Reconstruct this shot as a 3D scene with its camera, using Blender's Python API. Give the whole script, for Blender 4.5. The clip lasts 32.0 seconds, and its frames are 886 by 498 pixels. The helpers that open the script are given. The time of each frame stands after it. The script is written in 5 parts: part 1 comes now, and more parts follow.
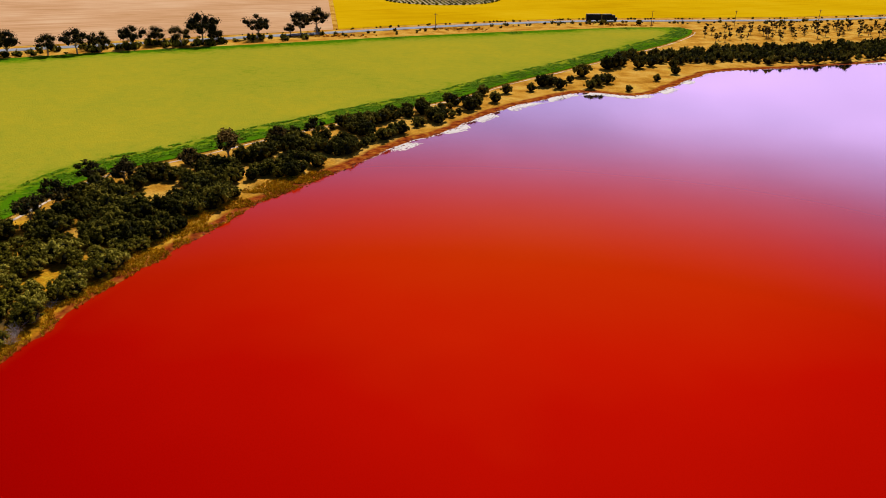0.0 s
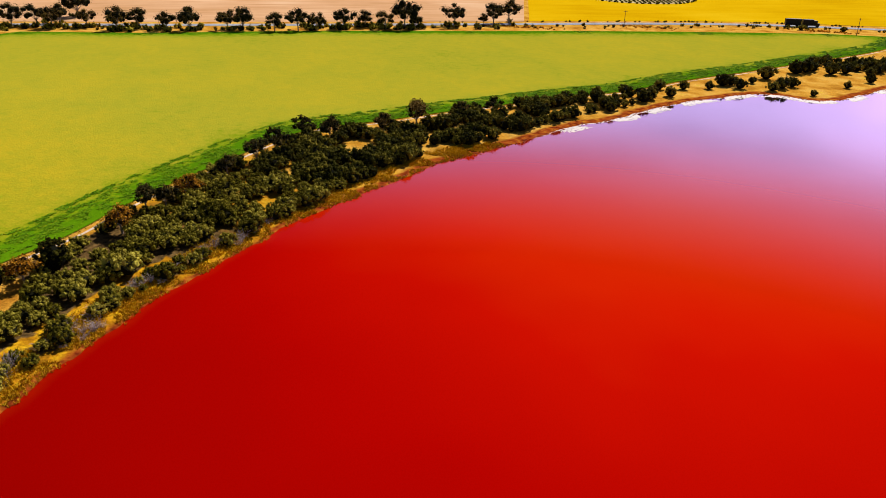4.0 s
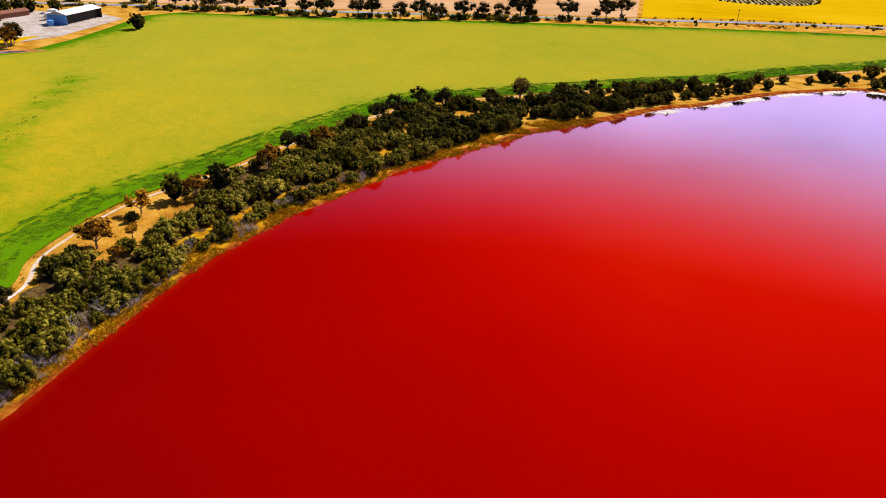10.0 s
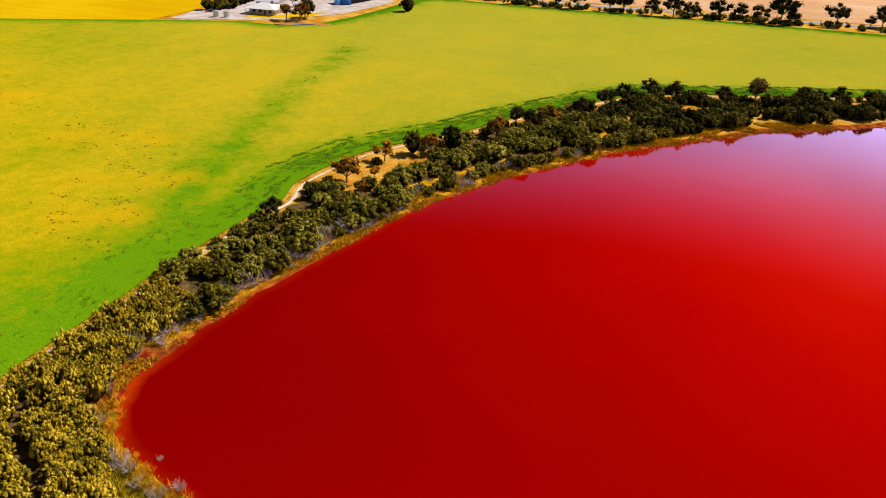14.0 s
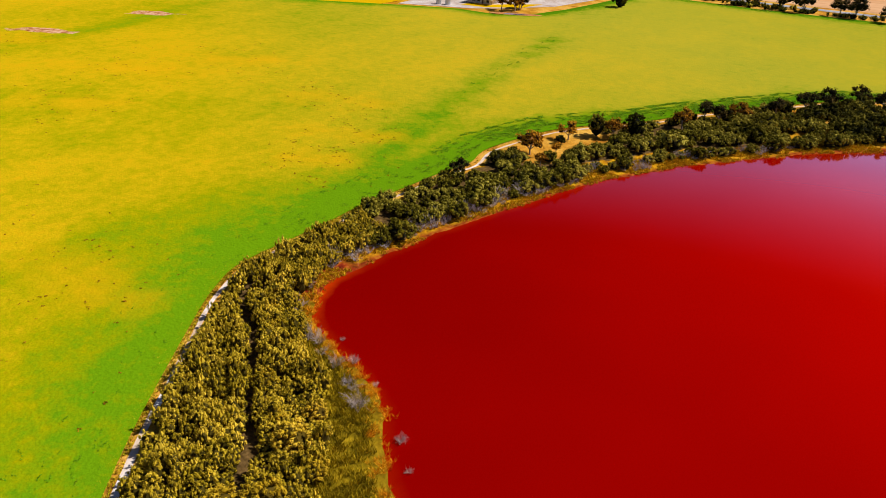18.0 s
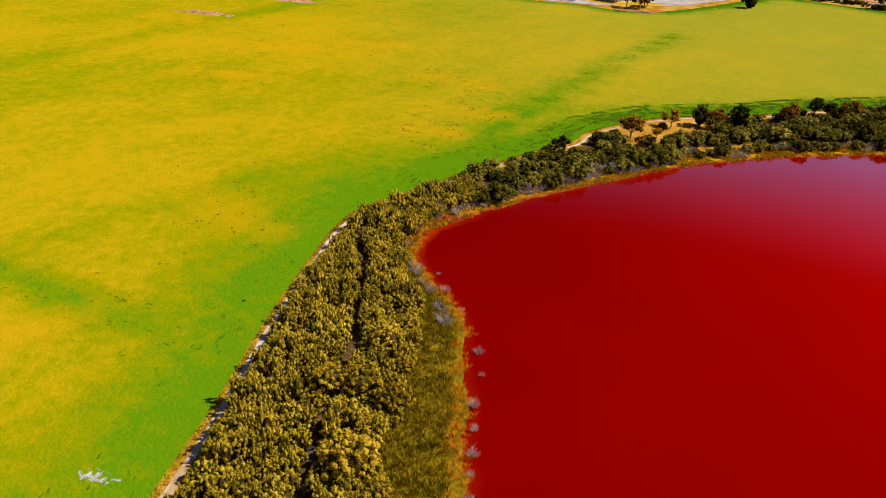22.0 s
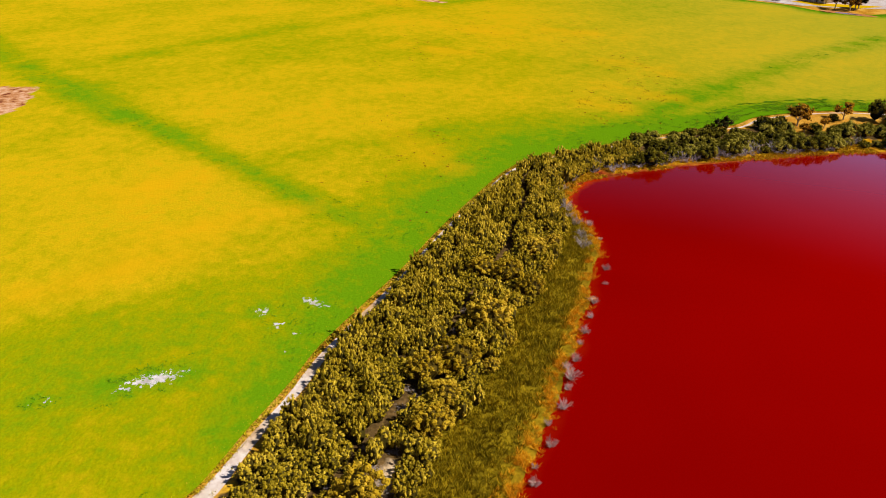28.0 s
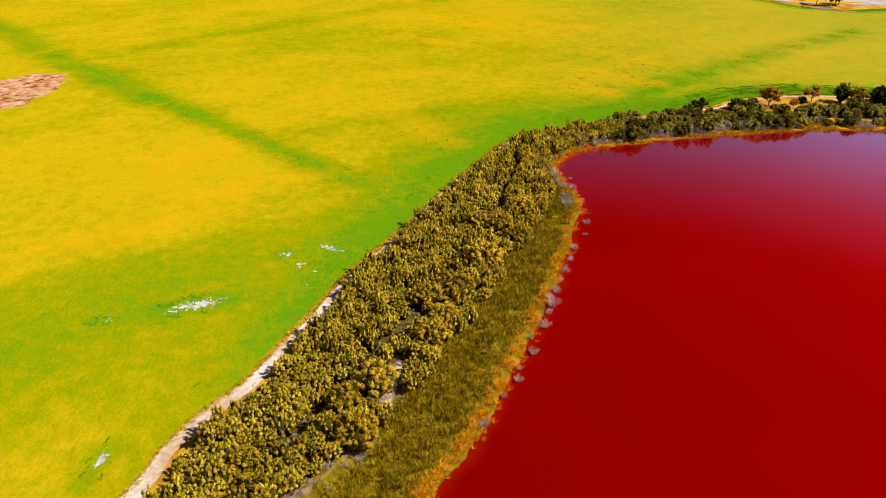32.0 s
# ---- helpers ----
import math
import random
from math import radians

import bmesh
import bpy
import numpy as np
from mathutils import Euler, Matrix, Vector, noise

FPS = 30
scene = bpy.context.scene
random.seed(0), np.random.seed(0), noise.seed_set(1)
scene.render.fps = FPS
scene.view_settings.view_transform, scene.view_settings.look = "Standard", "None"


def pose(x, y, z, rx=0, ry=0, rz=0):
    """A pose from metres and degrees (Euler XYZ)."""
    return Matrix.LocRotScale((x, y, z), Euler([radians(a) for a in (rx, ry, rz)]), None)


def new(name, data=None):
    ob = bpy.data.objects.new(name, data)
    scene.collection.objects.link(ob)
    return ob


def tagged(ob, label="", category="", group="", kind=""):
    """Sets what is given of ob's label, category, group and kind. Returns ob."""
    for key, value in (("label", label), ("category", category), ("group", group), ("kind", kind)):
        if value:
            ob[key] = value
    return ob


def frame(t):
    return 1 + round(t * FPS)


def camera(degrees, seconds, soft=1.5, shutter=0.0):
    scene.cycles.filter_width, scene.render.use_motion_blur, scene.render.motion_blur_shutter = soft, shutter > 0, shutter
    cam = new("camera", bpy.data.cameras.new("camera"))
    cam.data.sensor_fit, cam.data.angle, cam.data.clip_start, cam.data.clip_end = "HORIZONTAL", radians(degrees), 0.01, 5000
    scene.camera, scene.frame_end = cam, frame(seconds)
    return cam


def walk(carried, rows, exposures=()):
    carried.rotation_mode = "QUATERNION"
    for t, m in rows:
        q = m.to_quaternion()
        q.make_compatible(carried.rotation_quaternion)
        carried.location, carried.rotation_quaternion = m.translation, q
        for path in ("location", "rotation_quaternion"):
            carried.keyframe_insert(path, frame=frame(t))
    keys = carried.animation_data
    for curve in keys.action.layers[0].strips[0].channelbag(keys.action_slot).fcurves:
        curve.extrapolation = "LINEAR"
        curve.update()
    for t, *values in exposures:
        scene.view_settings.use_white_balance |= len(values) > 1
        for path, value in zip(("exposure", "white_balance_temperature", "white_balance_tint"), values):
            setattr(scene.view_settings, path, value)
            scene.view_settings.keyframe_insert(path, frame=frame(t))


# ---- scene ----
cam = camera(62.1, 32.0, 0.8)
METRES, EYE, TILT, LEAN, TURN = 153.5, 60.0, 0.0, 0.0, 0.0
ROWS = [
    (0.0, 0.0, 0.0, 0.0, 0.39, -24.74, -0.84),
    (0.5, 0.0023, -0.0157, -0.001, 1.2, -24.77, -0.87),
    (1.0, 0.0066, -0.0328, 0.0002, 2.56, -24.86, -0.96),
    (1.5, 0.01, -0.0486, 0.0004, 4.58, -24.92, -1.08),
    (2.0, 0.0144, -0.0649, 0.0012, 6.76, -25.0, -1.17),
    (2.5, 0.0181, -0.0809, 0.001, 8.88, -25.05, -1.25),
    (3.0, 0.0238, -0.0977, 0.0027, 11.09, -25.14, -1.36),
    (3.5, 0.0293, -0.1146, 0.0034, 13.26, -25.2, -1.42),
    (4.0, 0.033, -0.13, 0.0026, 15.04, -25.23, -1.48),
    (4.5, 0.0381, -0.1458, 0.0032, 15.43, -25.26, -1.56),
    (6.5, 0.0595, -0.2033, 0.0016, 15.73, -25.25, -1.76),
    (7.0, 0.0652, -0.2173, 0.001, 15.87, -25.24, -1.78),
    (7.5, 0.0726, -0.2314, 0.0019, 16.81, -25.29, -1.81),
    (8.0, 0.0803, -0.2462, 0.0024, 17.83, -25.33, -1.78),
    (8.5, 0.0875, -0.2598, 0.0017, 18.82, -25.34, -1.79),
    (9.0, 0.0961, -0.273, 0.0025, 19.87, -25.4, -1.8),
    (9.5, 0.1036, -0.2849, 0.0015, 21.84, -25.45, -1.81),
    (10.0, 0.1122, -0.2967, 0.0007, 24.23, -25.5, -1.78),
    (10.5, 0.1233, -0.3084, 0.0012, 26.7, -25.6, -1.77),
    (11.0, 0.134, -0.3195, 0.0017, 29.15, -25.72, -1.82),
    (11.5, 0.1441, -0.3299, 0.0009, 31.54, -25.8, -1.81),
    (12.0, 0.1553, -0.3398, 0.0012, 33.96, -25.9, -1.81),
    (12.5, 0.1667, -0.3493, 0.0016, 36.38, -26.01, -1.83),
    (13.0, 0.1784, -0.358, 0.0014, 38.79, -26.11, -1.85),
    (13.5, 0.1908, -0.366, 0.002, 41.23, -26.23, -1.88),
    (14.0, 0.2025, -0.3738, 0.0018, 43.64, -26.33, -1.91),
    (14.5, 0.2151, -0.3808, 0.0018, 46.09, -26.43, -1.92),
    (16.5, 0.2707, -0.4051, 0.0066, 55.91, -26.99, -1.88),
    (17.0, 0.2832, -0.4112, 0.0059, 57.83, -27.03, -1.89),
    (17.5, 0.2965, -0.4167, 0.0058, 59.0, -27.07, -1.87),
    (18.0, 0.3101, -0.4219, 0.0058, 60.15, -27.1, -1.88),
    (18.5, 0.3241, -0.4266, 0.006, 61.29, -27.15, -1.87),
    (19.0, 0.338, -0.4312, 0.0059, 62.41, -27.17, -1.85),
    (19.5, 0.3524, -0.4355, 0.0065, 63.4, -27.22, -1.85),
    (20.0, 0.3671, -0.4399, 0.0073, 64.09, -27.26, -1.85),
    (20.5, 0.3816, -0.4432, 0.007, 64.77, -27.27, -1.86),
    (21.0, 0.3974, -0.4458, 0.0077, 65.96, -27.32, -1.83),
    (21.5, 0.4118, -0.4485, 0.0064, 68.04, -27.34, -1.8),
    (22.0, 0.4268, -0.4504, 0.0061, 70.15, -27.4, -1.77),
    (22.5, 0.4429, -0.4518, 0.007, 72.42, -27.52, -1.72),
    (23.0, 0.4566, -0.4535, 0.0057, 75.45, -27.58, -1.68),
    (23.5, 0.4733, -0.4541, 0.0066, 78.82, -27.72, -1.54),
    (24.0, 0.4908, -0.4544, 0.0078, 82.02, -27.81, -1.32),
    (24.5, 0.507, -0.4556, 0.0085, 84.35, -27.89, -1.28),
    (25.0, 0.5233, -0.4569, 0.0087, 85.47, -27.89, -1.25),
    (25.5, 0.5397, -0.4582, 0.0093, 85.71, -27.89, -1.25),
    (27.5, 0.6053, -0.4625, 0.012, 85.73, -27.84, -1.19),
    (28.0, 0.6216, -0.4637, 0.0122, 85.73, -27.82, -1.18),
    (28.5, 0.6379, -0.465, 0.0125, 85.72, -27.8, -1.16),
    (29.0, 0.6542, -0.4663, 0.0127, 85.72, -27.79, -1.15),
    (29.5, 0.6702, -0.4676, 0.0129, 85.7, -27.77, -1.13),
    (30.0, 0.686, -0.4687, 0.0131, 85.7, -27.76, -1.14),
    (30.5, 0.7017, -0.4697, 0.0133, 85.69, -27.76, -1.14),
    (31.0, 0.7172, -0.4708, 0.0133, 85.69, -27.73, -1.13),
    (31.5, 0.7325, -0.4718, 0.0131, 85.68, -27.68, -1.12),
    (32.0, 0.7475, -0.4728, 0.0128, 85.68, -27.63, -1.1),
]
walk(cam, [(t, pose(0, 0, EYE, TILT, LEAN, TURN) @ pose(METRES * x, METRES * y, METRES * z, 90 + pitch, roll, yaw)) for t, x, y, z, yaw, pitch, roll in ROWS],
     [(0.0, -0.05), (2.0, 0.12), (5.0, 0.26), (9.0, 0.3), (13.0, 0.34), (19.0, 0.22), (23.0, 0.08), (25.0, 0.10), (28.0, 0.2), (32.0, 0.32)])

# ---- light ----
SUN_EL, SUN_AZ = 46.0, 14.0
world = bpy.data.worlds.new("sky")
scene.world = world
world.use_nodes = True
wn, wl = world.node_tree.nodes, world.node_tree.links
sky = wn.new("ShaderNodeTexSky")
sky.sky_type, sky.sun_disc = "NISHITA", False
sky.sun_elevation, sky.sun_rotation = radians(SUN_EL), radians(SUN_AZ)
sky.air_density, sky.dust_density, sky.ozone_density = 0.6, 0.5, 4.0
# bright summer haze low over the horizon, all round
wco, wsep, wrise, wpow, wmix = (wn.new(k) for k in ("ShaderNodeTexCoord", "ShaderNodeSeparateXYZ", "ShaderNodeMapRange", "ShaderNodeMath", "ShaderNodeMix"))
wl.new(wco.outputs["Generated"], wsep.inputs[0])
wl.new(wsep.outputs[2], wrise.inputs[0])
wrise.inputs["From Min"].default_value, wrise.inputs["From Max"].default_value = 1.0, 0.0
wpow.operation, wpow.inputs[1].default_value = "POWER", 4.8
wl.new(wrise.outputs[0], wpow.inputs[0])
wmix.data_type, wmix.blend_type, wmix.clamp_factor = "RGBA", "ADD", False
# the haze is brighter towards the sun
wdot, wside, wsq, wmul = wn.new("ShaderNodeVectorMath"), wn.new("ShaderNodeMapRange"), wn.new("ShaderNodeMath"), wn.new("ShaderNodeMath")
wdot.operation = "DOT_PRODUCT"
wdot.inputs[1].default_value = (math.sin(radians(SUN_AZ)), math.cos(radians(SUN_AZ)), 0)
wl.new(wco.outputs["Generated"], wdot.inputs[0])
wl.new(wdot.outputs["Value"], wside.inputs[0])
wside.inputs["From Min"].default_value, wside.inputs["From Max"].default_value = -1.0, 1.0
wside.inputs["To Min"].default_value = 0.2
wsq.operation, wsq.inputs[1].default_value = "POWER", 4.0
wl.new(wside.outputs[0], wsq.inputs[0])
wmul.operation = "MULTIPLY"
wl.new(wpow.outputs[0], wmul.inputs[0])
wl.new(wsq.outputs[0], wmul.inputs[1])
# soft thin cloud in it
wmap, wtex, wcl, wveil = wn.new("ShaderNodeMapping"), wn.new("ShaderNodeTexNoise"), wn.new("ShaderNodeMapRange"), wn.new("ShaderNodeMath")
wmap.inputs["Scale"].default_value = (2.2, 2.2, 9.0)
wl.new(wco.outputs["Generated"], wmap.inputs[0])
wl.new(wmap.outputs[0], wtex.inputs["Vector"])
wtex.inputs["Scale"].default_value, wtex.inputs["Detail"].default_value = 1.3, 4.0
wl.new(wtex.outputs["Fac"], wcl.inputs[0])
wcl.inputs["From Min"].default_value, wcl.inputs["From Max"].default_value = 0.3, 0.7
wcl.inputs["To Min"].default_value, wcl.inputs["To Max"].default_value = 0.65, 1.4
wveil.operation = "MULTIPLY"
wl.new(wmul.outputs[0], wveil.inputs[0])
wl.new(wcl.outputs[0], wveil.inputs[1])
wl.new(wveil.outputs[0], wmix.inputs[0])
wl.new(sky.outputs[0], wmix.inputs[6])
wmix.inputs[7].default_value = (37.5, 27.2, 35.0, 1)
wl.new(wmix.outputs[2], wn["Background"].inputs[0])
wn["Background"].inputs[1].default_value = 0.05
sun = new("sun", bpy.data.lights.new("sun", "SUN"))
sun.data.energy, sun.data.angle, sun.data.color = 5.0, radians(0.5), (1.0, 0.93, 0.82)
sun.rotation_euler = (radians(90 - SUN_EL), 0, radians(180 - SUN_AZ))

# ---- plan: shoreline, field edge, roads (metres) ----
SHORE = [(330, 385), (260, 366), (202, 345), (172, 331), (144, 321), (113, 311), (90, 285), (78, 270), (66, 264), (50, 268), (27, 249), (12, 231),
         (2, 215), (-11, 200), (-20, 185), (-31, 168), (-41, 152), (-50, 130), (-57, 112), (-62, 93), (-66, 72), (-67.5, 50), (-66, 31),
         (-63, 12), (-60, -4), (-56, -16), (-52.5, -25), (-48, -30.5), (-42, -33), (-31, -32.5), (-20, -32.7), (-10, -36.5), (-1, -40),
         (10, -44.5), (24, -50.5), (32, -54.5), (41, -59), (49, -63.3), (56, -68), (75, -81), (110, -104)]
SHORE_REST = [(170, -135), (320, -120), (480, 40), (540, 250), (450, 390)]
EDGE = [(120, -136), (80, -115), (54, -102), (47, -99.8), (41, -96.8), (34.3, -92.2), (25.4, -88.3), (16.4, -84.1), (8.4, -80.9), (-3.6, -74.3), (-13.8, -68.6),
        (-30, -60.5), (-51, -48.6), (-58, -44), (-64, -38.5), (-69, -28), (-73, -19), (-78, -9), (-82, 2), (-86.5, 14), (-89, 23), (-95, 31),
        (-98.5, 42), (-101, 56), (-100, 68), (-96.5, 86), (-96, 103), (-94, 120), (-91, 137), (-88, 154), (-82, 170), (-67, 184.5), (-51, 202),
        (-32, 221), (-16, 237), (2, 253), (24, 281), (49, 308), (81, 345), (111, 380), (131, 410), (138, 428)]
EDGE_FAR = [(134, 438), (100, 434), (34, 411), (-26, 387), (-80, 362), (-128, 341), (-171, 320), (-222, 291), (-276, 271), (-283, 250), (-268, 213),
            (-258, 185), (-253, 163), (-257, 143), (-279, 133), (-300, 108), (-321, 80), (-430, -60), (-620, -300), (-300, -600), (300, -500), (250, -200)]
ROAD = [(-620, 130), (-420, 225), (-300, 284), (-225, 318), (-160, 349), (-109, 374), (-57, 400), (3, 430), (71, 456), (141, 468), (215, 479), (286, 500), (420, 545), (700, 640)]
DRAIN_A = [(-330, -350), (-195, -222), (-132, -171), (-91, -131), (-56, -99.5), (-32, -77), (-24, -69)]
DRAIN_C = [(-150, -172), (-171, -150), (-212, -112), (-275, -41), (-340, 30)]
DRAIN_D = [(-62, -102), (-73, -85), (-85, -54), (-90, -30)]
DRAIN_B = [(-76, -20), (-95, 0), (-116, 24), (-144, 57), (-172, 93), (-202, 137)]


def spline(pts, step=2.0, closed=False):
    """Catmull-Rom curve through the points, sampled about every step metres."""
    p = np.array(pts, float)
    n, out = len(p), []
    for i in range(n if closed else n - 1):
        a, b = p[i], p[(i + 1) % n]
        z = p[(i - 1) % n] if closed or i else a
        c = p[(i + 2) % n] if closed or i < n - 2 else b
        for u in np.arange(0, 1, step / max(step, np.linalg.norm(b - a))):
            out.append(0.5 * (2 * a + (b - z) * u + (2 * z - 5 * a + 4 * b - c) * u * u + (3 * a - z - 3 * b + c) * u ** 3))
    return np.array(out if closed else out + [p[-1]])


def off_line(q, line):
    """Distance of the points q from a polyline."""
    q = np.asarray(q, float)
    best = np.full(len(q), 1e9)
    for a, b in zip(line[:-1], line[1:]):
        e = b - a
        u = np.clip(((q - a) @ e) / (e @ e), 0, 1)
        best = np.minimum(best, ((q - a - u[:, None] * e) ** 2).sum(1))
    return np.sqrt(best)


def inside(q, poly):
    q = np.asarray(q, float)
    x, y, res = q[:, 0], q[:, 1], np.zeros(len(q), bool)
    for a, b in zip(poly, np.roll(poly, -1, 0)):
        if a[1] != b[1]:
            res ^= ((a[1] > y) != (b[1] > y)) & (x < (b[0] - a[0]) * (y - a[1]) / (b[1] - a[1]) + a[0])
    return res


rng = np.random.default_rng(7)
shore_line = spline(SHORE, 2.0)
# the waterline wanders by a few decimetres
for k in range(len(shore_line)):
    v = Vector((*shore_line[k], 0))
    shore_line[k] += [1.1 * noise.noise(v * 0.16), 1.1 * noise.noise(v * 0.16 + Vector((40, 0, 0)))]
lake_poly = np.vstack([shore_line, SHORE_REST])
edge_line = spline(EDGE, 2.5)
field_poly = np.vstack([edge_line, EDGE_FAR])
field_ring = np.vstack([field_poly, field_poly[:1]])
road_line = spline(ROAD, 6.0)
drain_a, drain_b = spline(DRAIN_A, 6.0), spline(DRAIN_B, 6.0)
lake_ring = np.vstack([lake_poly, lake_poly[:1]])


def from_shore(q):
    """Metres from the water's edge, positive on land."""
    return off_line(q, lake_ring) * np.where(inside(q, lake_poly), -1, 1)


def from_field(q):
    return off_line(q, field_ring) * np.where(inside(q, field_poly), -1, 1)


def height(d):
    """Ground level over the water for a distance from the shore."""
    return np.where(d < 0, np.maximum(d * 0.15, -0.9), 0.55 * (1 - np.exp(-np.maximum(d, 0) * 0.11)))


CELL = 2.0
cell_x, cell_y = np.arange(-420, 421, CELL), np.arange(-160, 521, CELL)
cell_d = from_shore(np.column_stack([g.ravel() for g in np.meshgrid(cell_x, cell_y)])).reshape(len(cell_y), len(cell_x))


cell_f = from_field(np.column_stack([g.ravel() for g in np.meshgrid(cell_x, cell_y)])).reshape(len(cell_y), len(cell_x))


def raster(grid, q):
    """Bilinear look-up of a distance raster at many places."""
    u = np.clip((q[:, 0] + 420) / CELL, 0, len(cell_x) - 1.01)
    w = np.clip((q[:, 1] + 160) / CELL, 0, len(cell_y) - 1.01)
    i, j = u.astype(int), w.astype(int)
    u, w = u - i, w - j
    return (grid[j, i] * (1 - u) + grid[j, i + 1] * u) * (1 - w) + (grid[j + 1, i] * (1 - u) + grid[j + 1, i + 1] * u) * w


def level(x, y):
    """Ground level at one place, from a coarse raster of shore distances."""
    u, w = min(max((x + 420) / CELL, 0), len(cell_x) - 1.01), min(max((y + 160) / CELL, 0), len(cell_y) - 1.01)
    i, j = int(u), int(w)
    u, w = u - i, w - j
    d = (cell_d[j, i] * (1 - u) + cell_d[j, i + 1] * u) * (1 - w) + (cell_d[j + 1, i] * (1 - u) + cell_d[j + 1, i + 1] * u) * w
    return max(d * 0.15, -0.9) if d < 0 else 0.55 * (1 - math.exp(-d * 0.11))


# ---- mesh helpers ----
def mesh_of(name, v, f, attrs=None, smooth=False):
    """A mesh of triangles from arrays, with float attributes on its points."""
    v, f = np.asarray(v, np.float32), np.asarray(f, np.int32)
    if v.shape[1] == 4:
        attrs = {**(attrs or {}), "shade_core": v[:, 3]}
        v = np.ascontiguousarray(v[:, :3])
    me = bpy.data.meshes.new(name)
    me.vertices.add(len(v))
    me.vertices.foreach_set("co", v.ravel())
    me.loops.add(f.size)
    me.loops.foreach_set("vertex_index", f.ravel())
    me.polygons.add(len(f))
    me.polygons.foreach_set("loop_start", np.arange(0, f.size, 3, dtype=np.int32))
    me.polygons.foreach_set("use_smooth", np.full(len(f), smooth))
    for key, val in (attrs or {}).items():
        at = me.attributes.new(key, "FLOAT", "POINT")
        at.data.foreach_set("value", np.asarray(val, np.float32))
    me.update(calc_edges=True)
    me.validate()
    return me


def part(name, shape, material, parent=None, label="", smooth=False, attrs=None):
    me = shape if isinstance(shape, bpy.types.Mesh) else mesh_of(name, *shape, attrs=attrs, smooth=smooth)
    if not me.materials:
        me.materials.append(material)
    ob = new(name, me)
    if parent:
        ob.parent = parent
    return tagged(ob, label)


def thing(name, x, y, z, turn=0.0, label="", category="", group="", kind=""):
    ob = new(name)
    ob.empty_display_size = 0.5
    ob.matrix_basis = pose(x, y, z, 0, 0, turn)
    return tagged(ob, label, category, group, kind)


def join(*shapes):
    """One shape of several; a fourth column marks the shade-dark heart of a crown."""
    vs, fs, n = [], [], 0
    cored = any(v.shape[1] == 4 for v, f in shapes)
    for v, f in shapes:
        if cored and v.shape[1] == 3:
            v = np.column_stack([v, np.zeros(len(v))])
        vs.append(v), fs.append(np.asarray(f) + n)
        n += len(v)
    return np.vstack(vs), np.vstack(fs)


def ico(sub=1):
    bm = bmesh.new()
    bmesh.ops.create_icosphere(bm, subdivisions=sub, radius=1)
    v = np.array([w.co[:] for w in bm.verts])
    f = np.array([[w.index for w in p.verts] for p in bm.faces])
    bm.free()
    return v, f


ICO1 = ico(1)
OCTA = (np.array([(1, 0, 0), (0, 1, 0), (-1, 0, 0), (0, -1, 0), (0, 0, 1), (0, 0, -1)], float), np.array([(0, 1, 4), (1, 2, 4), (2, 3, 4), (3, 0, 4), (1, 0, 5), (2, 1, 5), (3, 2, 5), (0, 3, 5)]))


def lump(c, r, rough=0.22, base=ICO1):
    v, f = base
    v = v * (1 + rough * rng.uniform(-1, 1, (len(v), 1)))
    return v * np.asarray(r) + np.asarray(c), f


def shade_core(c, r, rough=0.3):
    """The dense heart of a leaf clump, coloured dark to paint shade into the gaps."""
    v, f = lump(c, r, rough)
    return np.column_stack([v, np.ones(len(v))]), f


def box(x0, y0, z0, x1, y1, z1, bevel=0.0):
    """A block whose upright and upper edges may be chamfered."""
    b = bevel
    ring = [(x0 + b, y0), (x1 - b, y0), (x1, y0 + b), (x1, y1 - b), (x1 - b, y1), (x0 + b, y1), (x0, y1 - b), (x0, y0 + b)] if b else [(x0, y0), (x1, y0), (x1, y1), (x0, y1)]
    n, mx, my = len(ring), (x0 + x1) / 2, (y0 + y1) / 2
    rows = [[(x, y, z0) for x, y in ring], [(x, y, z1 - b) for x, y in ring]]
    if b:
        rows.append([(x + (b if x < mx else -b), y + (b if y < my else -b), z1) for x, y in ring])
    v = [p for r in rows for p in r] + [(mx, my, z0), (mx, my, z1)]
    f, top = [], len(rows) - 1
    for k in range(top):
        for i in range(n):
            a, c = k * n + i, k * n + (i + 1) % n
            f += [(a, c, c + n), (a, c + n, a + n)]
    for i in range(n):
        f += [((i + 1) % n, i, len(v) - 2), (top * n + i, top * n + (i + 1) % n, len(v) - 1)]
    return np.array(v, float), np.array(f)


def tube(path, radii, n=6):
    """A tapered round stem along the points of path."""
    path, rows = [np.asarray(p, float) for p in path], []
    for k, p in enumerate(path):
        way = path[min(k + 1, len(path) - 1)] - path[max(k - 1, 0)]
        way = way / (np.linalg.norm(way) + 1e-9)
        s = np.cross(way, (0.31, 0.9, 0.3) if abs(way[1]) < 0.9 else (1, 0, 0))
        s /= np.linalg.norm(s)
        t = np.cross(way, s)
        rows += [p + radii[k] * (np.cos(a) * s + np.sin(a) * t) for a in np.arange(n) * 2 * np.pi / n]
    f = []
    for k in range(len(path) - 1):
        for i in range(n):
            a, b = k * n + i, k * n + (i + 1) % n
            f += [(a, b, b + n), (a, b + n, a + n)]
    f += [((len(path) - 1) * n, (len(path) - 1) * n + i, (len(path) - 1) * n + i + 1) for i in range(1, n - 1)]
    return np.array(rows), np.array(f)


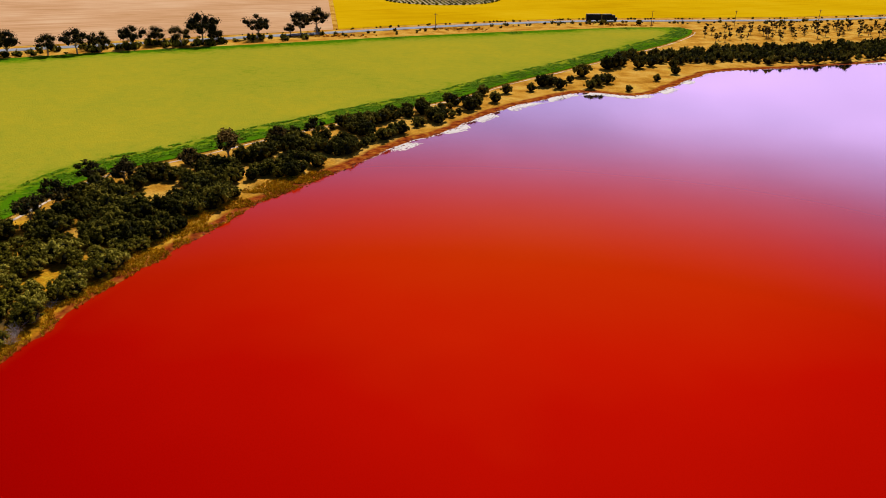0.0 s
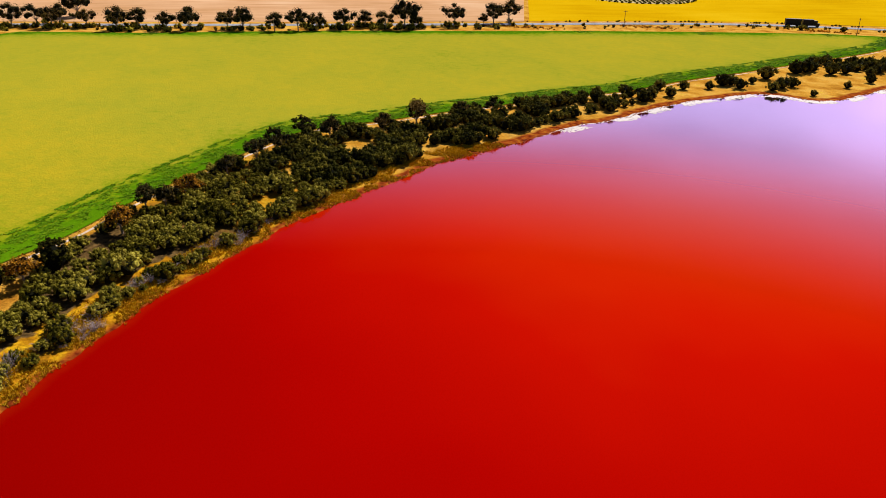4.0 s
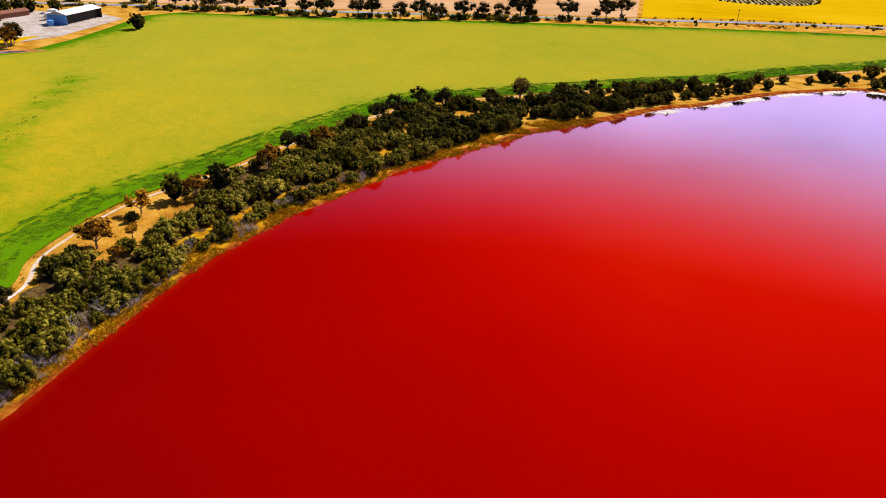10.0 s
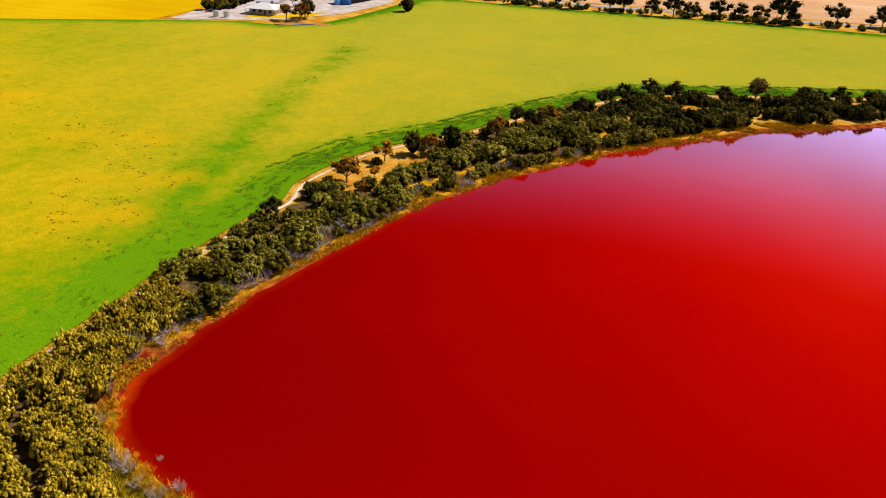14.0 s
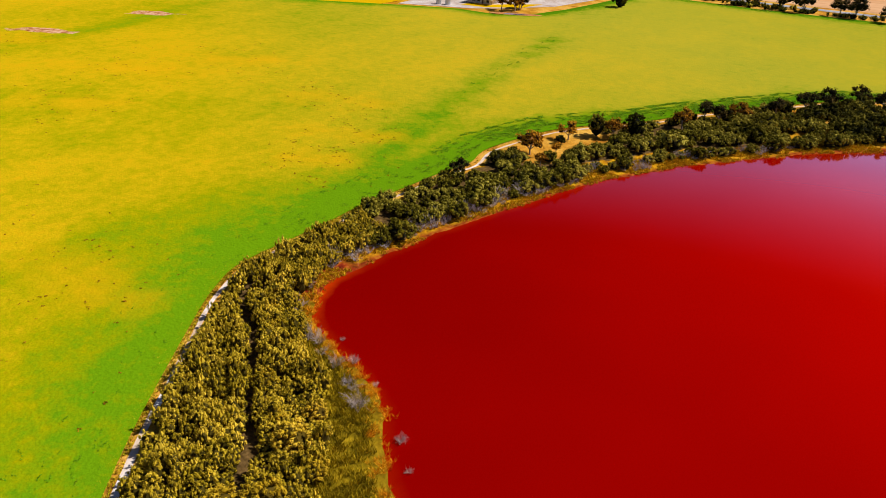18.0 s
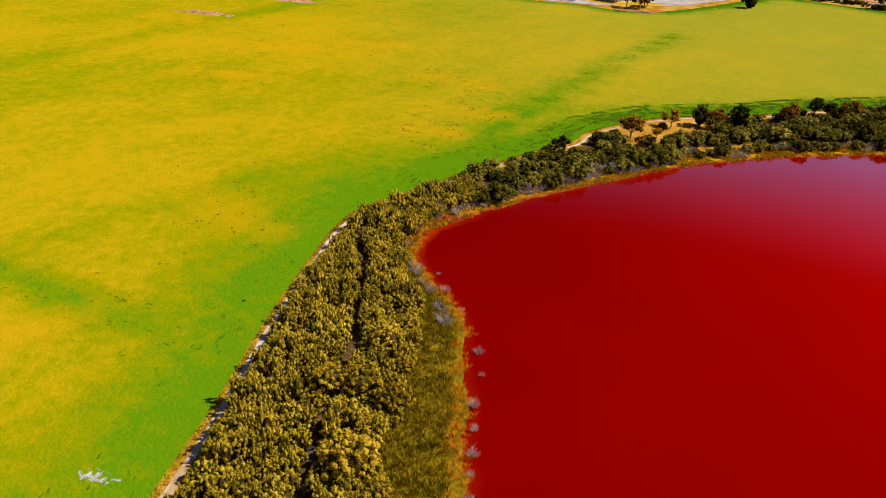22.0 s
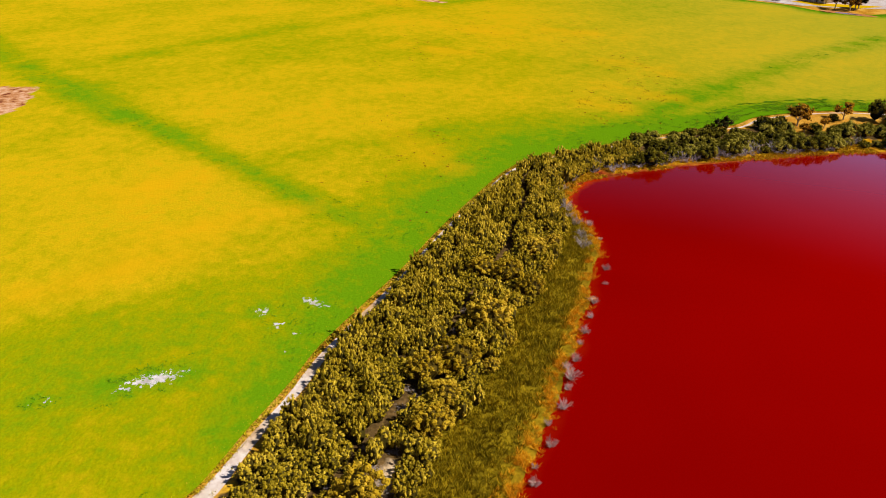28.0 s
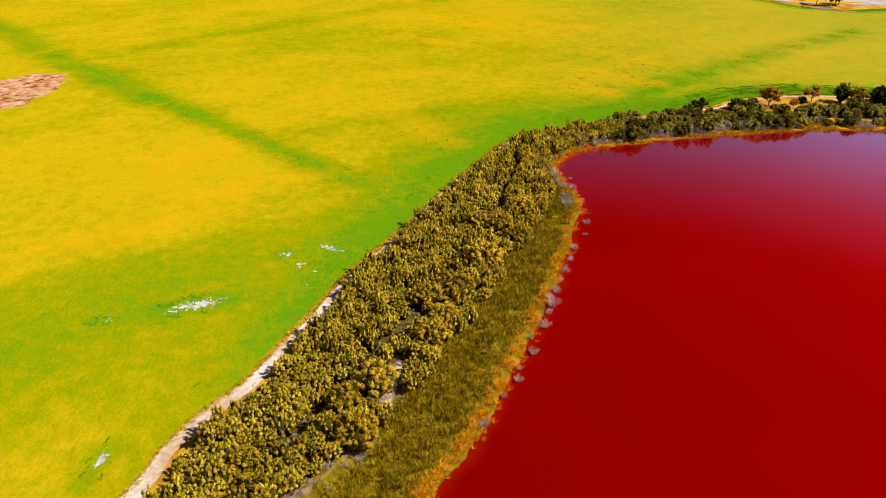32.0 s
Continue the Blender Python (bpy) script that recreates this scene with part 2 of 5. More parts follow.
def leaves(c, r, count, size, up=0.35, shell=0.75, loose=0.55):
    """Folded leaf sprays scattered in the outer part of an ellipsoid and facing outwards."""
    d = rng.normal(size=(count, 3))
    d /= np.linalg.norm(d, axis=1)[:, None]
    d[:, 2] = np.where(d[:, 2] < -0.35, -d[:, 2], d[:, 2])
    p = np.asarray(c) + d * np.asarray(r) * rng.uniform(shell, 1.12, (count, 1))
    nrm = d + rng.normal(scale=loose, size=(count, 3)) + [0, 0, up]
    nrm /= np.linalg.norm(nrm, axis=1)[:, None]
    a = np.cross(nrm, rng.normal(size=(count, 3)))
    a /= np.linalg.norm(a, axis=1)[:, None]
    b = np.cross(nrm, a)
    s = size * rng.uniform(0.6, 1.35, (count, 1))
    v = np.stack([p - a * s, p - b * s * 0.55 + nrm * s * 0.2, p + a * s, p + b * s * 0.55 + nrm * s * 0.2], 1).reshape(-1, 3)
    k = np.arange(count)[:, None] * 4
    return v, np.concatenate([k + [0, 1, 2], k + [0, 2, 3]])


def spread(name, templates, places, material, label, category):
    """Many small plants as one object of kind stuff. places: rows of x, y, z, scale, tall."""
    vs, fs, ts, n = [], [], [], 0
    for row in places:
        tv, tf = templates[rng.integers(len(templates))]
        a = row[5] if len(row) > 5 else rng.uniform(0, 2 * np.pi)
        c, s = np.cos(a), np.sin(a)
        v = np.stack([(tv[:, 0] * c - tv[:, 1] * s) * row[3] + row[0], (tv[:, 0] * s + tv[:, 1] * c) * row[3] + row[1], tv[:, 2] * row[3] * row[4] + row[2], *tv[:, 3:].T], 1)
        vs.append(v), fs.append(tf + n), ts.append(np.full(len(v), rng.uniform()))
        n += len(v)
    return tagged(part(name, (np.vstack(vs), np.vstack(fs)), material, attrs={"tint": np.concatenate(ts)}), label, category, kind="stuff")


def sheet(name, pts, lift, material, keep, label, category, attrs=None, lines=()):
    """A ground sheet through scattered points of the plan, following the terrain."""
    from mathutils import geometry
    pts, edges = [np.asarray(pts, float)], []
    n = len(pts[0])
    for ln, closed in lines:
        pts.append(np.asarray(ln, float))
        edges += [(n + i, n + i + 1) for i in range(len(ln) - 1)] + ([(n + len(ln) - 1, n)] if closed else [])
        n += len(ln)
    allp = np.vstack(pts)
    co, _, fc, _, _, _ = geometry.delaunay_2d_cdt([Vector(p) for p in allp], edges, [], 0, 1e-4)
    co, fc = np.array([c[:] for c in co]), np.array([f[:] for f in fc])
    fc = fc[keep(co[fc].mean(1))]
    d = from_shore(co)
    v = np.column_stack([co, height(d) + lift])
    vals = {"shore": d}
    for key, fun in (attrs or {}).items():
        vals[key] = fun(co)
    ob = part(name, (v, fc), material, smooth=True, attrs=vals)
    return tagged(ob, label, category, kind="structure")


def strip(name, line, wide, lift, material, label, category, wander=0.0, crown=0.0):
    """A road or track along a line, with ragged edges and a slight crown."""
    line, rows, v, f = np.asarray(line), 5, [], []
    way = np.gradient(line, axis=0)
    way /= np.linalg.norm(way, axis=1)[:, None]
    side = np.column_stack([-way[:, 1], way[:, 0]])
    us = np.linspace(-1, 1, rows)
    d = from_shore(line)
    for k in range(len(line)):
        q = Vector((*line[k], 3))
        half = wide(line[k])
        w = [half * (1 + wander * noise.noise(q * 0.14)), half * (1 + wander * noise.noise(q * 0.17 + Vector((9, 5, 0))))]
        mid = line[k] + side[k] * wander * 0.8 * noise.noise(q * 0.07)
        for u in us:
            p = mid + side[k] * u * w[int(u > 0)]
            v.append((p[0], p[1], float(height(d[k:k + 1])[0]) + lift + crown * (1 - u * u)))
    for k in range(len(line) - 1):
        for i in range(rows - 1):
            a = k * rows + i
            f += [(a, a + 1, a + rows + 1), (a, a + rows + 1, a + rows)]
    return tagged(part(name, (v, f), material, smooth=True), label, category, kind="structure")


# ---- materials ----
def material(name, rough=0.8, spec=0.3):
    m = bpy.data.materials.new(name)
    m.use_nodes = True
    b = m.node_tree.nodes["Principled BSDF"]
    b.inputs["Roughness"].default_value = rough
    b.inputs["Specular IOR Level"].default_value = spec
    return m, m.node_tree.nodes, m.node_tree.links, b


def tex(nodes, links, scale, detail=4.0, rough=0.55, stretch=None, turn=0.0):
    n = nodes.new("ShaderNodeTexNoise")
    n.inputs["Scale"].default_value, n.inputs["Detail"].default_value, n.inputs["Roughness"].default_value = scale, detail, rough
    co = nodes.new("ShaderNodeTexCoord")
    if stretch:
        mp = nodes.new("ShaderNodeMapping")
        mp.vector_type = "TEXTURE"
        mp.inputs["Scale"].default_value, mp.inputs["Rotation"].default_value = [1 / k for k in stretch], (0, 0, radians(turn))
        links.new(co.outputs["Object"], mp.inputs[0])
        links.new(mp.outputs[0], n.inputs["Vector"])
    else:
        links.new(co.outputs["Object"], n.inputs["Vector"])
    return n.outputs["Fac"]


def steps(nodes, links, fac, *stops):
    r = nodes.new("ShaderNodeValToRGB")
    el = r.color_ramp.elements
    while len(el) < len(stops):
        el.new(0.5)
    for e, (p, c) in zip(el, stops):
        e.position, e.color = p, (*c, 1) if len(c) == 3 else c
    links.new(fac, r.inputs[0])
    return r.outputs[0]


def grey(nodes, links, fac, lo, hi):
    """0 below lo, 1 over hi (or the other way round)."""
    r = nodes.new("ShaderNodeMapRange")
    r.inputs["From Min"].default_value, r.inputs["From Max"].default_value = lo, hi
    links.new(fac, r.inputs[0])
    return r.outputs[0]


def sums(nodes, links, op, a, b):
    m = nodes.new("ShaderNodeMath")
    m.operation = op
    for k, s in enumerate((a, b)):
        if isinstance(s, (int, float)):
            m.inputs[k].default_value = s
        else:
            links.new(s, m.inputs[k])
    return m.outputs[0]


def blend(nodes, links, fac, a, b, mode="MIX"):
    m = nodes.new("ShaderNodeMix")
    m.data_type, m.blend_type = "RGBA", mode
    for key, s in ((0, fac), (6, a), (7, b)):
        if isinstance(s, (tuple, float, int)):
            m.inputs[key].default_value = (*s, 1) if isinstance(s, tuple) else s
        else:
            links.new(s, m.inputs[key])
    return m.outputs[2]


def attr(nodes, key):
    a = nodes.new("ShaderNodeAttribute")
    a.attribute_name = key
    return a.outputs["Fac"]


def bump(nodes, links, b, h, strength, dist):
    n = nodes.new("ShaderNodeBump")
    n.inputs["Strength"].default_value, n.inputs["Distance"].default_value = strength, dist
    links.new(h, n.inputs["Height"])
    links.new(n.outputs[0], b.inputs["Normal"])


def earth(name, dark, mid, pale, scale=0.25, rough=0.95):
    m, n, l, b = material(name, rough, 0.1)
    c = steps(n, l, tex(n, l, scale, 6), (0.3, dark), (0.5, mid), (0.68, pale))
    c = blend(n, l, 0.35, c, steps(n, l, tex(n, l, scale * 14, 3), (0.3, (0.25, 0.25, 0.25)), (0.7, (0.9, 0.9, 0.9))), "OVERLAY")
    l.new(c, b.inputs[0])
    bump(n, l, b, tex(n, l, scale * 12, 4), 0.5, 0.12)
    return m


def plain(name, colour, rough=0.6, metal=0.0, vary=0.15, scale=1.5):
    m, n, l, b = material(name, rough, 0.15)
    b.inputs["Metallic"].default_value = metal
    lo = tuple(c * (1 - vary) for c in colour)
    hi = tuple(min(1, c * (1 + vary)) for c in colour)
    l.new(steps(n, l, tex(n, l, scale, 5), (0.35, lo), (0.65, hi)), b.inputs[0])
    return m


def foliage(name, deep, main, tip, by="object"):
    """Leaves: the tone differs from plant to plant and from spray to spray."""
    m, n, l, b = material(name, 0.9, 0.03)
    if by == "object":
        r = n.new("ShaderNodeObjectInfo").outputs["Random"]
    else:
        r = attr(n, "tint")
    isl = n.new("ShaderNodeNewGeometry").outputs["Random Per Island"]
    f = sums(n, l, "ADD", sums(n, l, "MULTIPLY", r, 0.42), sums(n, l, "MULTIPLY", isl, 0.46))
    if by == "tint":
        f = sums(n, l, "ADD", f, sums(n, l, "MULTIPLY", grey(n, l, tex(n, l, 0.16, 3), 0.3, 0.7), 0.22))
    else:
        f = sums(n, l, "ADD", f, 0.08)
    c = steps(n, l, f, (0.1, deep), (0.5, main), (0.92, tip))
    # hearts take half the deepest leaf tone: painted shade between leaf clumps
    c = blend(n, l, attr(n, "shade_core"), c, tuple(0.5 * k + 0.004 for k in deep))
    l.new(c, b.inputs[0])
    return m


# ground round the lake
GROUND, n, l, b = material("dry_sandy_ground", 1.0, 0.0)
d = attr(n, "shore")
dn = sums(n, l, "ADD", d, grey(n, l, tex(n, l, 0.35, 5), 0.9, 0.1))
dn = sums(n, l, "ADD", dn, sums(n, l, "MULTIPLY", tex(n, l, 0.09, 3), -2.0))
north = n.new("ShaderNodeSeparateXYZ")
l.new(n.new("ShaderNodeTexCoord").outputs["Object"], north.inputs[0])
far = grey(n, l, sums(n, l, "ADD", north.outputs[1], sums(n, l, "MULTIPLY", tex(n, l, 0.06, 2), 40.0)), 120, 190)
sand = steps(n, l, tex(n, l, 0.12, 6), (0.3, (0.30, 0.12, 0.012)), (0.48, (0.50, 0.245, 0.03)), (0.62, (0.60, 0.34, 0.065)), (0.75, (0.52, 0.35, 0.015)))
grass = steps(n, l, tex(n, l, 0.3, 5), (0.3, (0.14, 0.055, 0.006)), (0.48, (0.40, 0.18, 0.007)), (0.66, (0.62, 0.37, 0.012)))
c = blend(n, l, sums(n, l, "MAXIMUM", far, attr(n, "sandy")), grass, sand)
litter = steps(n, l, tex(n, l, 0.8, 5), (0.3, (0.045, 0.028, 0.010)), (0.7, (0.17, 0.10, 0.035)))
c = blend(n, l, grey(n, l, sums(n, l, "ADD", attr(n, "scrub"), sums(n, l, "MULTIPLY", tex(n, l, 0.3, 3), 0.5)), 0.55, 0.85), c, litter)
c = blend(n, l, grey(n, l, sums(n, l, "ADD", attr(n, "pale"), sums(n, l, "MULTIPLY", tex(n, l, 0.6, 4), 1.5)), 1.9, 1.2), c, (0.58, 0.43, 0.27))
c = blend(n, l, attr(n, "marsh"), c, steps(n, l, tex(n, l, 0.5, 5), (0.3, (0.11, 0.08, 0.004)), (0.7, (0.30, 0.20, 0.008))))
c = blend(n, l, 0.5, c, steps(n, l, tex(n, l, 2.2, 4), (0.3, (0.2, 0.2, 0.2)), (0.7, (0.85, 0.85, 0.85))), "OVERLAY")
rust = steps(n, l, tex(n, l, 0.5, 4), (0.35, (0.12, 0.014, 0.005)), (0.55, (0.30, 0.065, 0.010)), (0.75, (0.46, 0.20, 0.02)))
wet = grey(n, l, sums(n, l, "ADD", dn, sums(n, l, "MULTIPLY", far, -2.6)), 1.8, 0.4)
c = blend(n, l, sums(n, l, "MULTIPLY", wet, sums(n, l, "SUBTRACT", 1.0, sums(n, l, "MULTIPLY", attr(n, "marsh"), 0.9))), c, rust)
salt = sums(n, l, "MULTIPLY", grey(n, l, sums(n, l, "ADD", dn, sums(n, l, "MULTIPLY", tex(n, l, 0.7, 4), 2.2)), 1.25, 0.75), grey(n, l, north.outputs[1], 180, 205))
c = blend(n, l, salt, c, (0.80, 0.76, 0.76))
mud = grey(n, l, sums(n, l, "ADD", attr(n, "mud"), sums(n, l, "MULTIPLY", tex(n, l, 0.5, 5), 0.6)), 0.75, 1.0)
c = blend(n, l, mud, c, steps(n, l, tex(n, l, 0.7, 5), (0.35, (0.10, 0.012, 0.006)), (0.55, (0.24, 0.03, 0.008)), (0.72, (0.42, 0.14, 0.02))))
l.new(c, b.inputs[0])
bump(n, l, b, tex(n, l, 1.6, 5), 0.6, 0.2)

# crop: yellow heads, green where it stands thick
CROP, n, l, b = material("yellow_green_crop", 1.0, 0.0)
b.inputs["Diffuse Roughness"].default_value = 0.15
green = attr(n, "green")
big = tex(n, l, 0.012, 5, 0.62, (1, 0.7, 1), 35)
mid = tex(n, l, 0.07, 5, 0.65, (1, 0.7, 1), 35)
fine = tex(n, l, 0.9, 4)
g = sums(n, l, "ADD", sums(n, l, "MULTIPLY", green, 0.75), sums(n, l, "ADD", sums(n, l, "MULTIPLY", grey(n, l, big, 0.26, 0.78), 0.46), sums(n, l, "MULTIPLY", grey(n, l, mid, 0.3, 0.7), 0.17)))
g = sums(n, l, "ADD", g, sums(n, l, "MULTIPLY", grey(n, l, fine, 0.3, 0.7), 0.14))
pos = n.new("ShaderNodeSeparateXYZ")
l.new(n.new("ShaderNodeTexCoord").outputs["Object"], pos.inputs[0])
g = sums(n, l, "ADD", g, sums(n, l, "MULTIPLY", grey(n, l, tex(n, l, 0.35, 4, 0.65), 0.3, 0.7), 0.24))
north = grey(n, l, sums(n, l, "ADD", pos.outputs[1], sums(n, l, "MULTIPLY", pos.outputs[0], 0.15)), -50, 150)
c = steps(n, l, g, (0.15, (0.58, 0.33, 0.004)), (0.40, (0.50, 0.345, 0.004)), (0.68, (0.29, 0.29, 0.001)), (1.1, (0.125, 0.265, 0.003)))
ripe = steps(n, l, g, (0.2, (0.455, 0.36, 0.020)), (0.6, (0.335, 0.325, 0.022)), (0.85, (0.19, 0.27, 0.007)), (1.15, (0.07, 0.185, 0.003)))
c = blend(n, l, north, c, ripe)
c = blend(n, l, 0.17, c, steps(n, l, tex(n, l, 2.5, 4), (0.3, (0.22, 0.22, 0.22)), (0.7, (0.8, 0.8, 0.8))), "OVERLAY")
c = blend(n, l, grey(n, l, sums(n, l, "ADD", attr(n, "dry"), sums(n, l, "MULTIPLY", tex(n, l, 0.09, 5, 0.65), 0.9)), 0.62, 1.25), c, (0.62, 0.34, 0.004))
bare = attr(n, "bare")
c = blend(n, l, grey(n, l, sums(n, l, "ADD", bare, sums(n, l, "MULTIPLY", tex(n, l, 1.3, 4, 0.7), 3.6)), 2.5, 2.35), c, steps(n, l, tex(n, l, 0.8, 4), (0.35, (0.40, 0.36, 0.36)), (0.65, (0.68, 0.63, 0.65))))
c = blend(n, l, grey(n, l, sums(n, l, "ADD", attr(n, "soil"), sums(n, l, "MULTIPLY", tex(n, l, 0.12, 5), 9.0)), 5.0, 4.2), c, steps(n, l, tex(n, l, 0.4, 6), (0.32, (0.16, 0.04, 0.02)), (0.45, (0.45, 0.2, 0.08)), (0.62, (0.62, 0.38, 0.24))))
l.new(c, b.inputs[0])
bump(n, l, b, tex(n, l, 1.8, 5), 0.5, 0.3)

# brine, red with algae: matt body under a clear reflecting surface
WATER, n, l, b = material("red_brine", 0.9, 0.0)
d = attr(n, "shore")
dn = sums(n, l, "ADD", d, sums(n, l, "MULTIPLY", tex(n, l, 0.25, 4), 2.0))
# body red brightens by position, from the south-west towards mid-lake
red_tone = sums(n, l, "ADD", attr(n, "red_tone"), sums(n, l, "MULTIPLY", tex(n, l, 0.012, 3), 0.4))
body = steps(n, l, red_tone, (0.2, (0.175, 0.0002, 0.0001)), (0.62, (0.325, 0.0008, 0.0001)), (1.1, (0.48, 0.005, 0.0003)))
# broad orange patch in the northern middle of the lake
body = blend(n, l, grey(n, l, sums(n, l, "ADD", attr(n, "orange_tone"), sums(n, l, "MULTIPLY", tex(n, l, 0.02, 3), 0.5)), 0.35, 1.3), body, (0.50, 0.035, 0.001))
body = blend(n, l, sums(n, l, "MULTIPLY", grey(n, l, dn, -0.7, 1.3), attr(n, "shallow")), body, (0.42, 0.035, 0.001))
l.new(body, b.inputs[0])
skin = n.new("ShaderNodeBsdfGlossy")
skin.inputs["Roughness"].default_value = 0.06
skin.inputs["Color"].default_value = (0.95, 0.71, 1.0, 1)
fres = n.new("ShaderNodeFresnel")
fres.inputs["IOR"].default_value = 1.40
over = n.new("ShaderNodeMixShader")
ease = n.new("ShaderNodeMapRange")
ease.interpolation_type = "SMOOTHSTEP"
ease.inputs["From Min"].default_value, ease.inputs["From Max"].default_value = 0.096, 0.29
l.new(fres.outputs[0], ease.inputs[0])
l.new(ease.outputs[0], over.inputs[0])
l.new(b.outputs[0], over.inputs[1])
l.new(skin.outputs[0], over.inputs[2])
l.new(over.outputs[0], n["Material Output"].inputs[0])

TRACK = earth("pale_track_sand", (0.46, 0.27, 0.10), (0.58, 0.46, 0.38), (0.72, 0.64, 0.63), 0.1)
ASPHALT = earth("sun_bleached_asphalt", (0.20, 0.21, 0.24), (0.27, 0.28, 0.33), (0.32, 0.33, 0.38), 0.2)
YARD = earth("pale_gravel_yard", (0.34, 0.24, 0.19), (0.46, 0.39, 0.37), (0.52, 0.47, 0.46), 0.15)


def stubble(name, dark, mid, pale, turn):
    m, n, l, b = material(name, 1.0, 0.0)
    rows = tex(n, l, 0.25, 4, 0.6, (1, 0.06, 1), turn)
    c = steps(n, l, sums(n, l, "ADD", sums(n, l, "MULTIPLY", rows, 0.4), sums(n, l, "MULTIPLY", tex(n, l, 0.012, 5), 0.6)), (0.36, dark), (0.5, mid), (0.64, pale))
    l.new(c, b.inputs[0])
    bump(n, l, b, tex(n, l, 1.0, 4), 0.5, 0.3)
    return m


TAN_FIELD = stubble("pink_tan_stubble", (0.44, 0.23, 0.10), (0.57, 0.33, 0.18), (0.66, 0.44, 0.28), -67)
YELLOW_FIELD = stubble("golden_stubble", (0.50, 0.28, 0.001), (0.58, 0.35, 0.002), (0.63, 0.40, 0.006), -67)

LEAF_NEAR = foliage("olive_gold_leaves", (0.11, 0.080, 0.005), (0.37, 0.262, 0.011), (0.68, 0.48, 0.045), "tint")
LEAF_GREEN = foliage("olive_green_leaves", (0.018, 0.017, 0.002), (0.13, 0.107, 0.006), (0.46, 0.38, 0.055))
LEAF_GOLDEN = foliage("golden_olive_leaves", (0.14, 0.090, 0.004), (0.38, 0.245, 0.010), (0.60, 0.40, 0.035))
LEAF_DARK = foliage("dark_green_leaves", (0.008, 0.010, 0.002), (0.052, 0.048, 0.004), (0.27, 0.215, 0.022))
LEAF_DARK_MANY = foliage("dark_thicket_leaves", (0.008, 0.010, 0.002), (0.052, 0.048, 0.004), (0.27, 0.215, 0.022), "tint")
LEAF_GREEN_MANY = foliage("green_thicket_leaves", (0.006, 0.009, 0.002), (0.078, 0.074, 0.004), (0.44, 0.36, 0.035), "tint")
LEAF_GUM = foliage("gum_leaves", (0.012, 0.013, 0.004), (0.068, 0.052, 0.012), (0.32, 0.18, 0.04))
LEAF_GOLD = foliage("rust_gold_gum_leaves", (0.05, 0.024, 0.004), (0.36, 0.15, 0.010), (0.74, 0.36, 0.02))
GRASS_GOLD = foliage("golden_shore_grass_blades", (0.20, 0.075, 0.005), (0.56, 0.32, 0.010), (0.78, 0.54, 0.02), "tint")
GRASS_VERGE = foliage("straw_yellow_verge_blades", (0.24, 0.19, 0.006), (0.52, 0.40, 0.010), (0.72, 0.55, 0.03), "tint")
GRASS_RUST = foliage("rust_shore_grass_blades", (0.34, 0.075, 0.005), (0.74, 0.31, 0.008), (0.86, 0.50, 0.02), "tint")
GRASS_MARSH = foliage("olive_rush_blades", (0.05, 0.044, 0.003), (0.25, 0.178, 0.005), (0.56, 0.38, 0.012), "tint")
WEED = foliage("lush_weed_leaves", (0.06, 0.17, 0.004), (0.11, 0.245, 0.004), (0.20, 0.32, 0.006), "tint")
BARK = plain("grey_brown_bark", (0.16, 0.12, 0.09), 0.9, 0, 0.4, 4)
PALE_BARK = plain("pale_gum_bark", (0.34, 0.27, 0.21), 0.85, 0, 0.35, 3)
DEAD = plain("bleached_dead_wood", (0.46, 0.34, 0.30), 0.9, 0, 0.3, 4)
BRUSH = plain("grey_dead_twigs", (0.39, 0.325, 0.31), 0.9, 0, 0.3, 4)
TIMBER = plain("weathered_pole_timber", (0.17, 0.12, 0.09), 0.9, 0, 0.3, 3)

# ---- large structure ----


def scatter(step, x0, y0, x1, y1, jitter=0.3):
    gx, gy = np.meshgrid(np.arange(x0, x1, step), np.arange(y0, y1, step))
    q = np.column_stack([gx.ravel(), gy.ravel()])
    return q + rng.uniform(-jitter, jitter, q.shape) * step


fine = scatter(1.5, -130, -140, 150, 350)
dfine = from_shore(fine)
near_shore = fine[(dfine > -7) & (dfine < 34) & (raster(cell_f, fine) > -4)]
coarse = scatter(9, -360, -360, 420, 620)
dcoarse = from_shore(coarse)
outer = scatter(150, -3000, -3000, 3000, 3000)
outer = outer[(np.abs(outer[:, 0] - 30) > 470) | (np.abs(outer[:, 1] - 130) > 560)]
rim = np.array([(x, y) for x in (-3200, 0, 3200) for y in (-3200, 0, 3200) if x or y], float)
LANE = spline([(-58, -36), (-51.7, -41.5), (-41, -42.8), (-26, -47.8), (-16, -51.5), (-4, -57.5), (12, -64.5), (26, -72), (36, -78), (48, -85)], 4)
BARE = spline([(64, -89), (57, -83.5), (53.2, -80), (48.9, -76.6), (46, -75)], 2)
BARE_B = spline([(40, -73), (36, -72.5), (32, -71)], 2)


def sandy(q):
    clear = (((q - (-91, 50)) / (11, 19)) ** 2).sum(1) < 1
    return np.where(clear | (raster(cell_f, q) < 3.2), 1.0, 0.0)


def marshy(q):
    w = np.interp(q[:, 0], (-46, -36, -20, 5, 30, 60), (2, 5, 9, 11, 12, 13))
    return np.where((q[:, 1] < -30) & (raster(cell_d, q) < w) & (raster(cell_f, q) > 6), 1.0, 0.0)


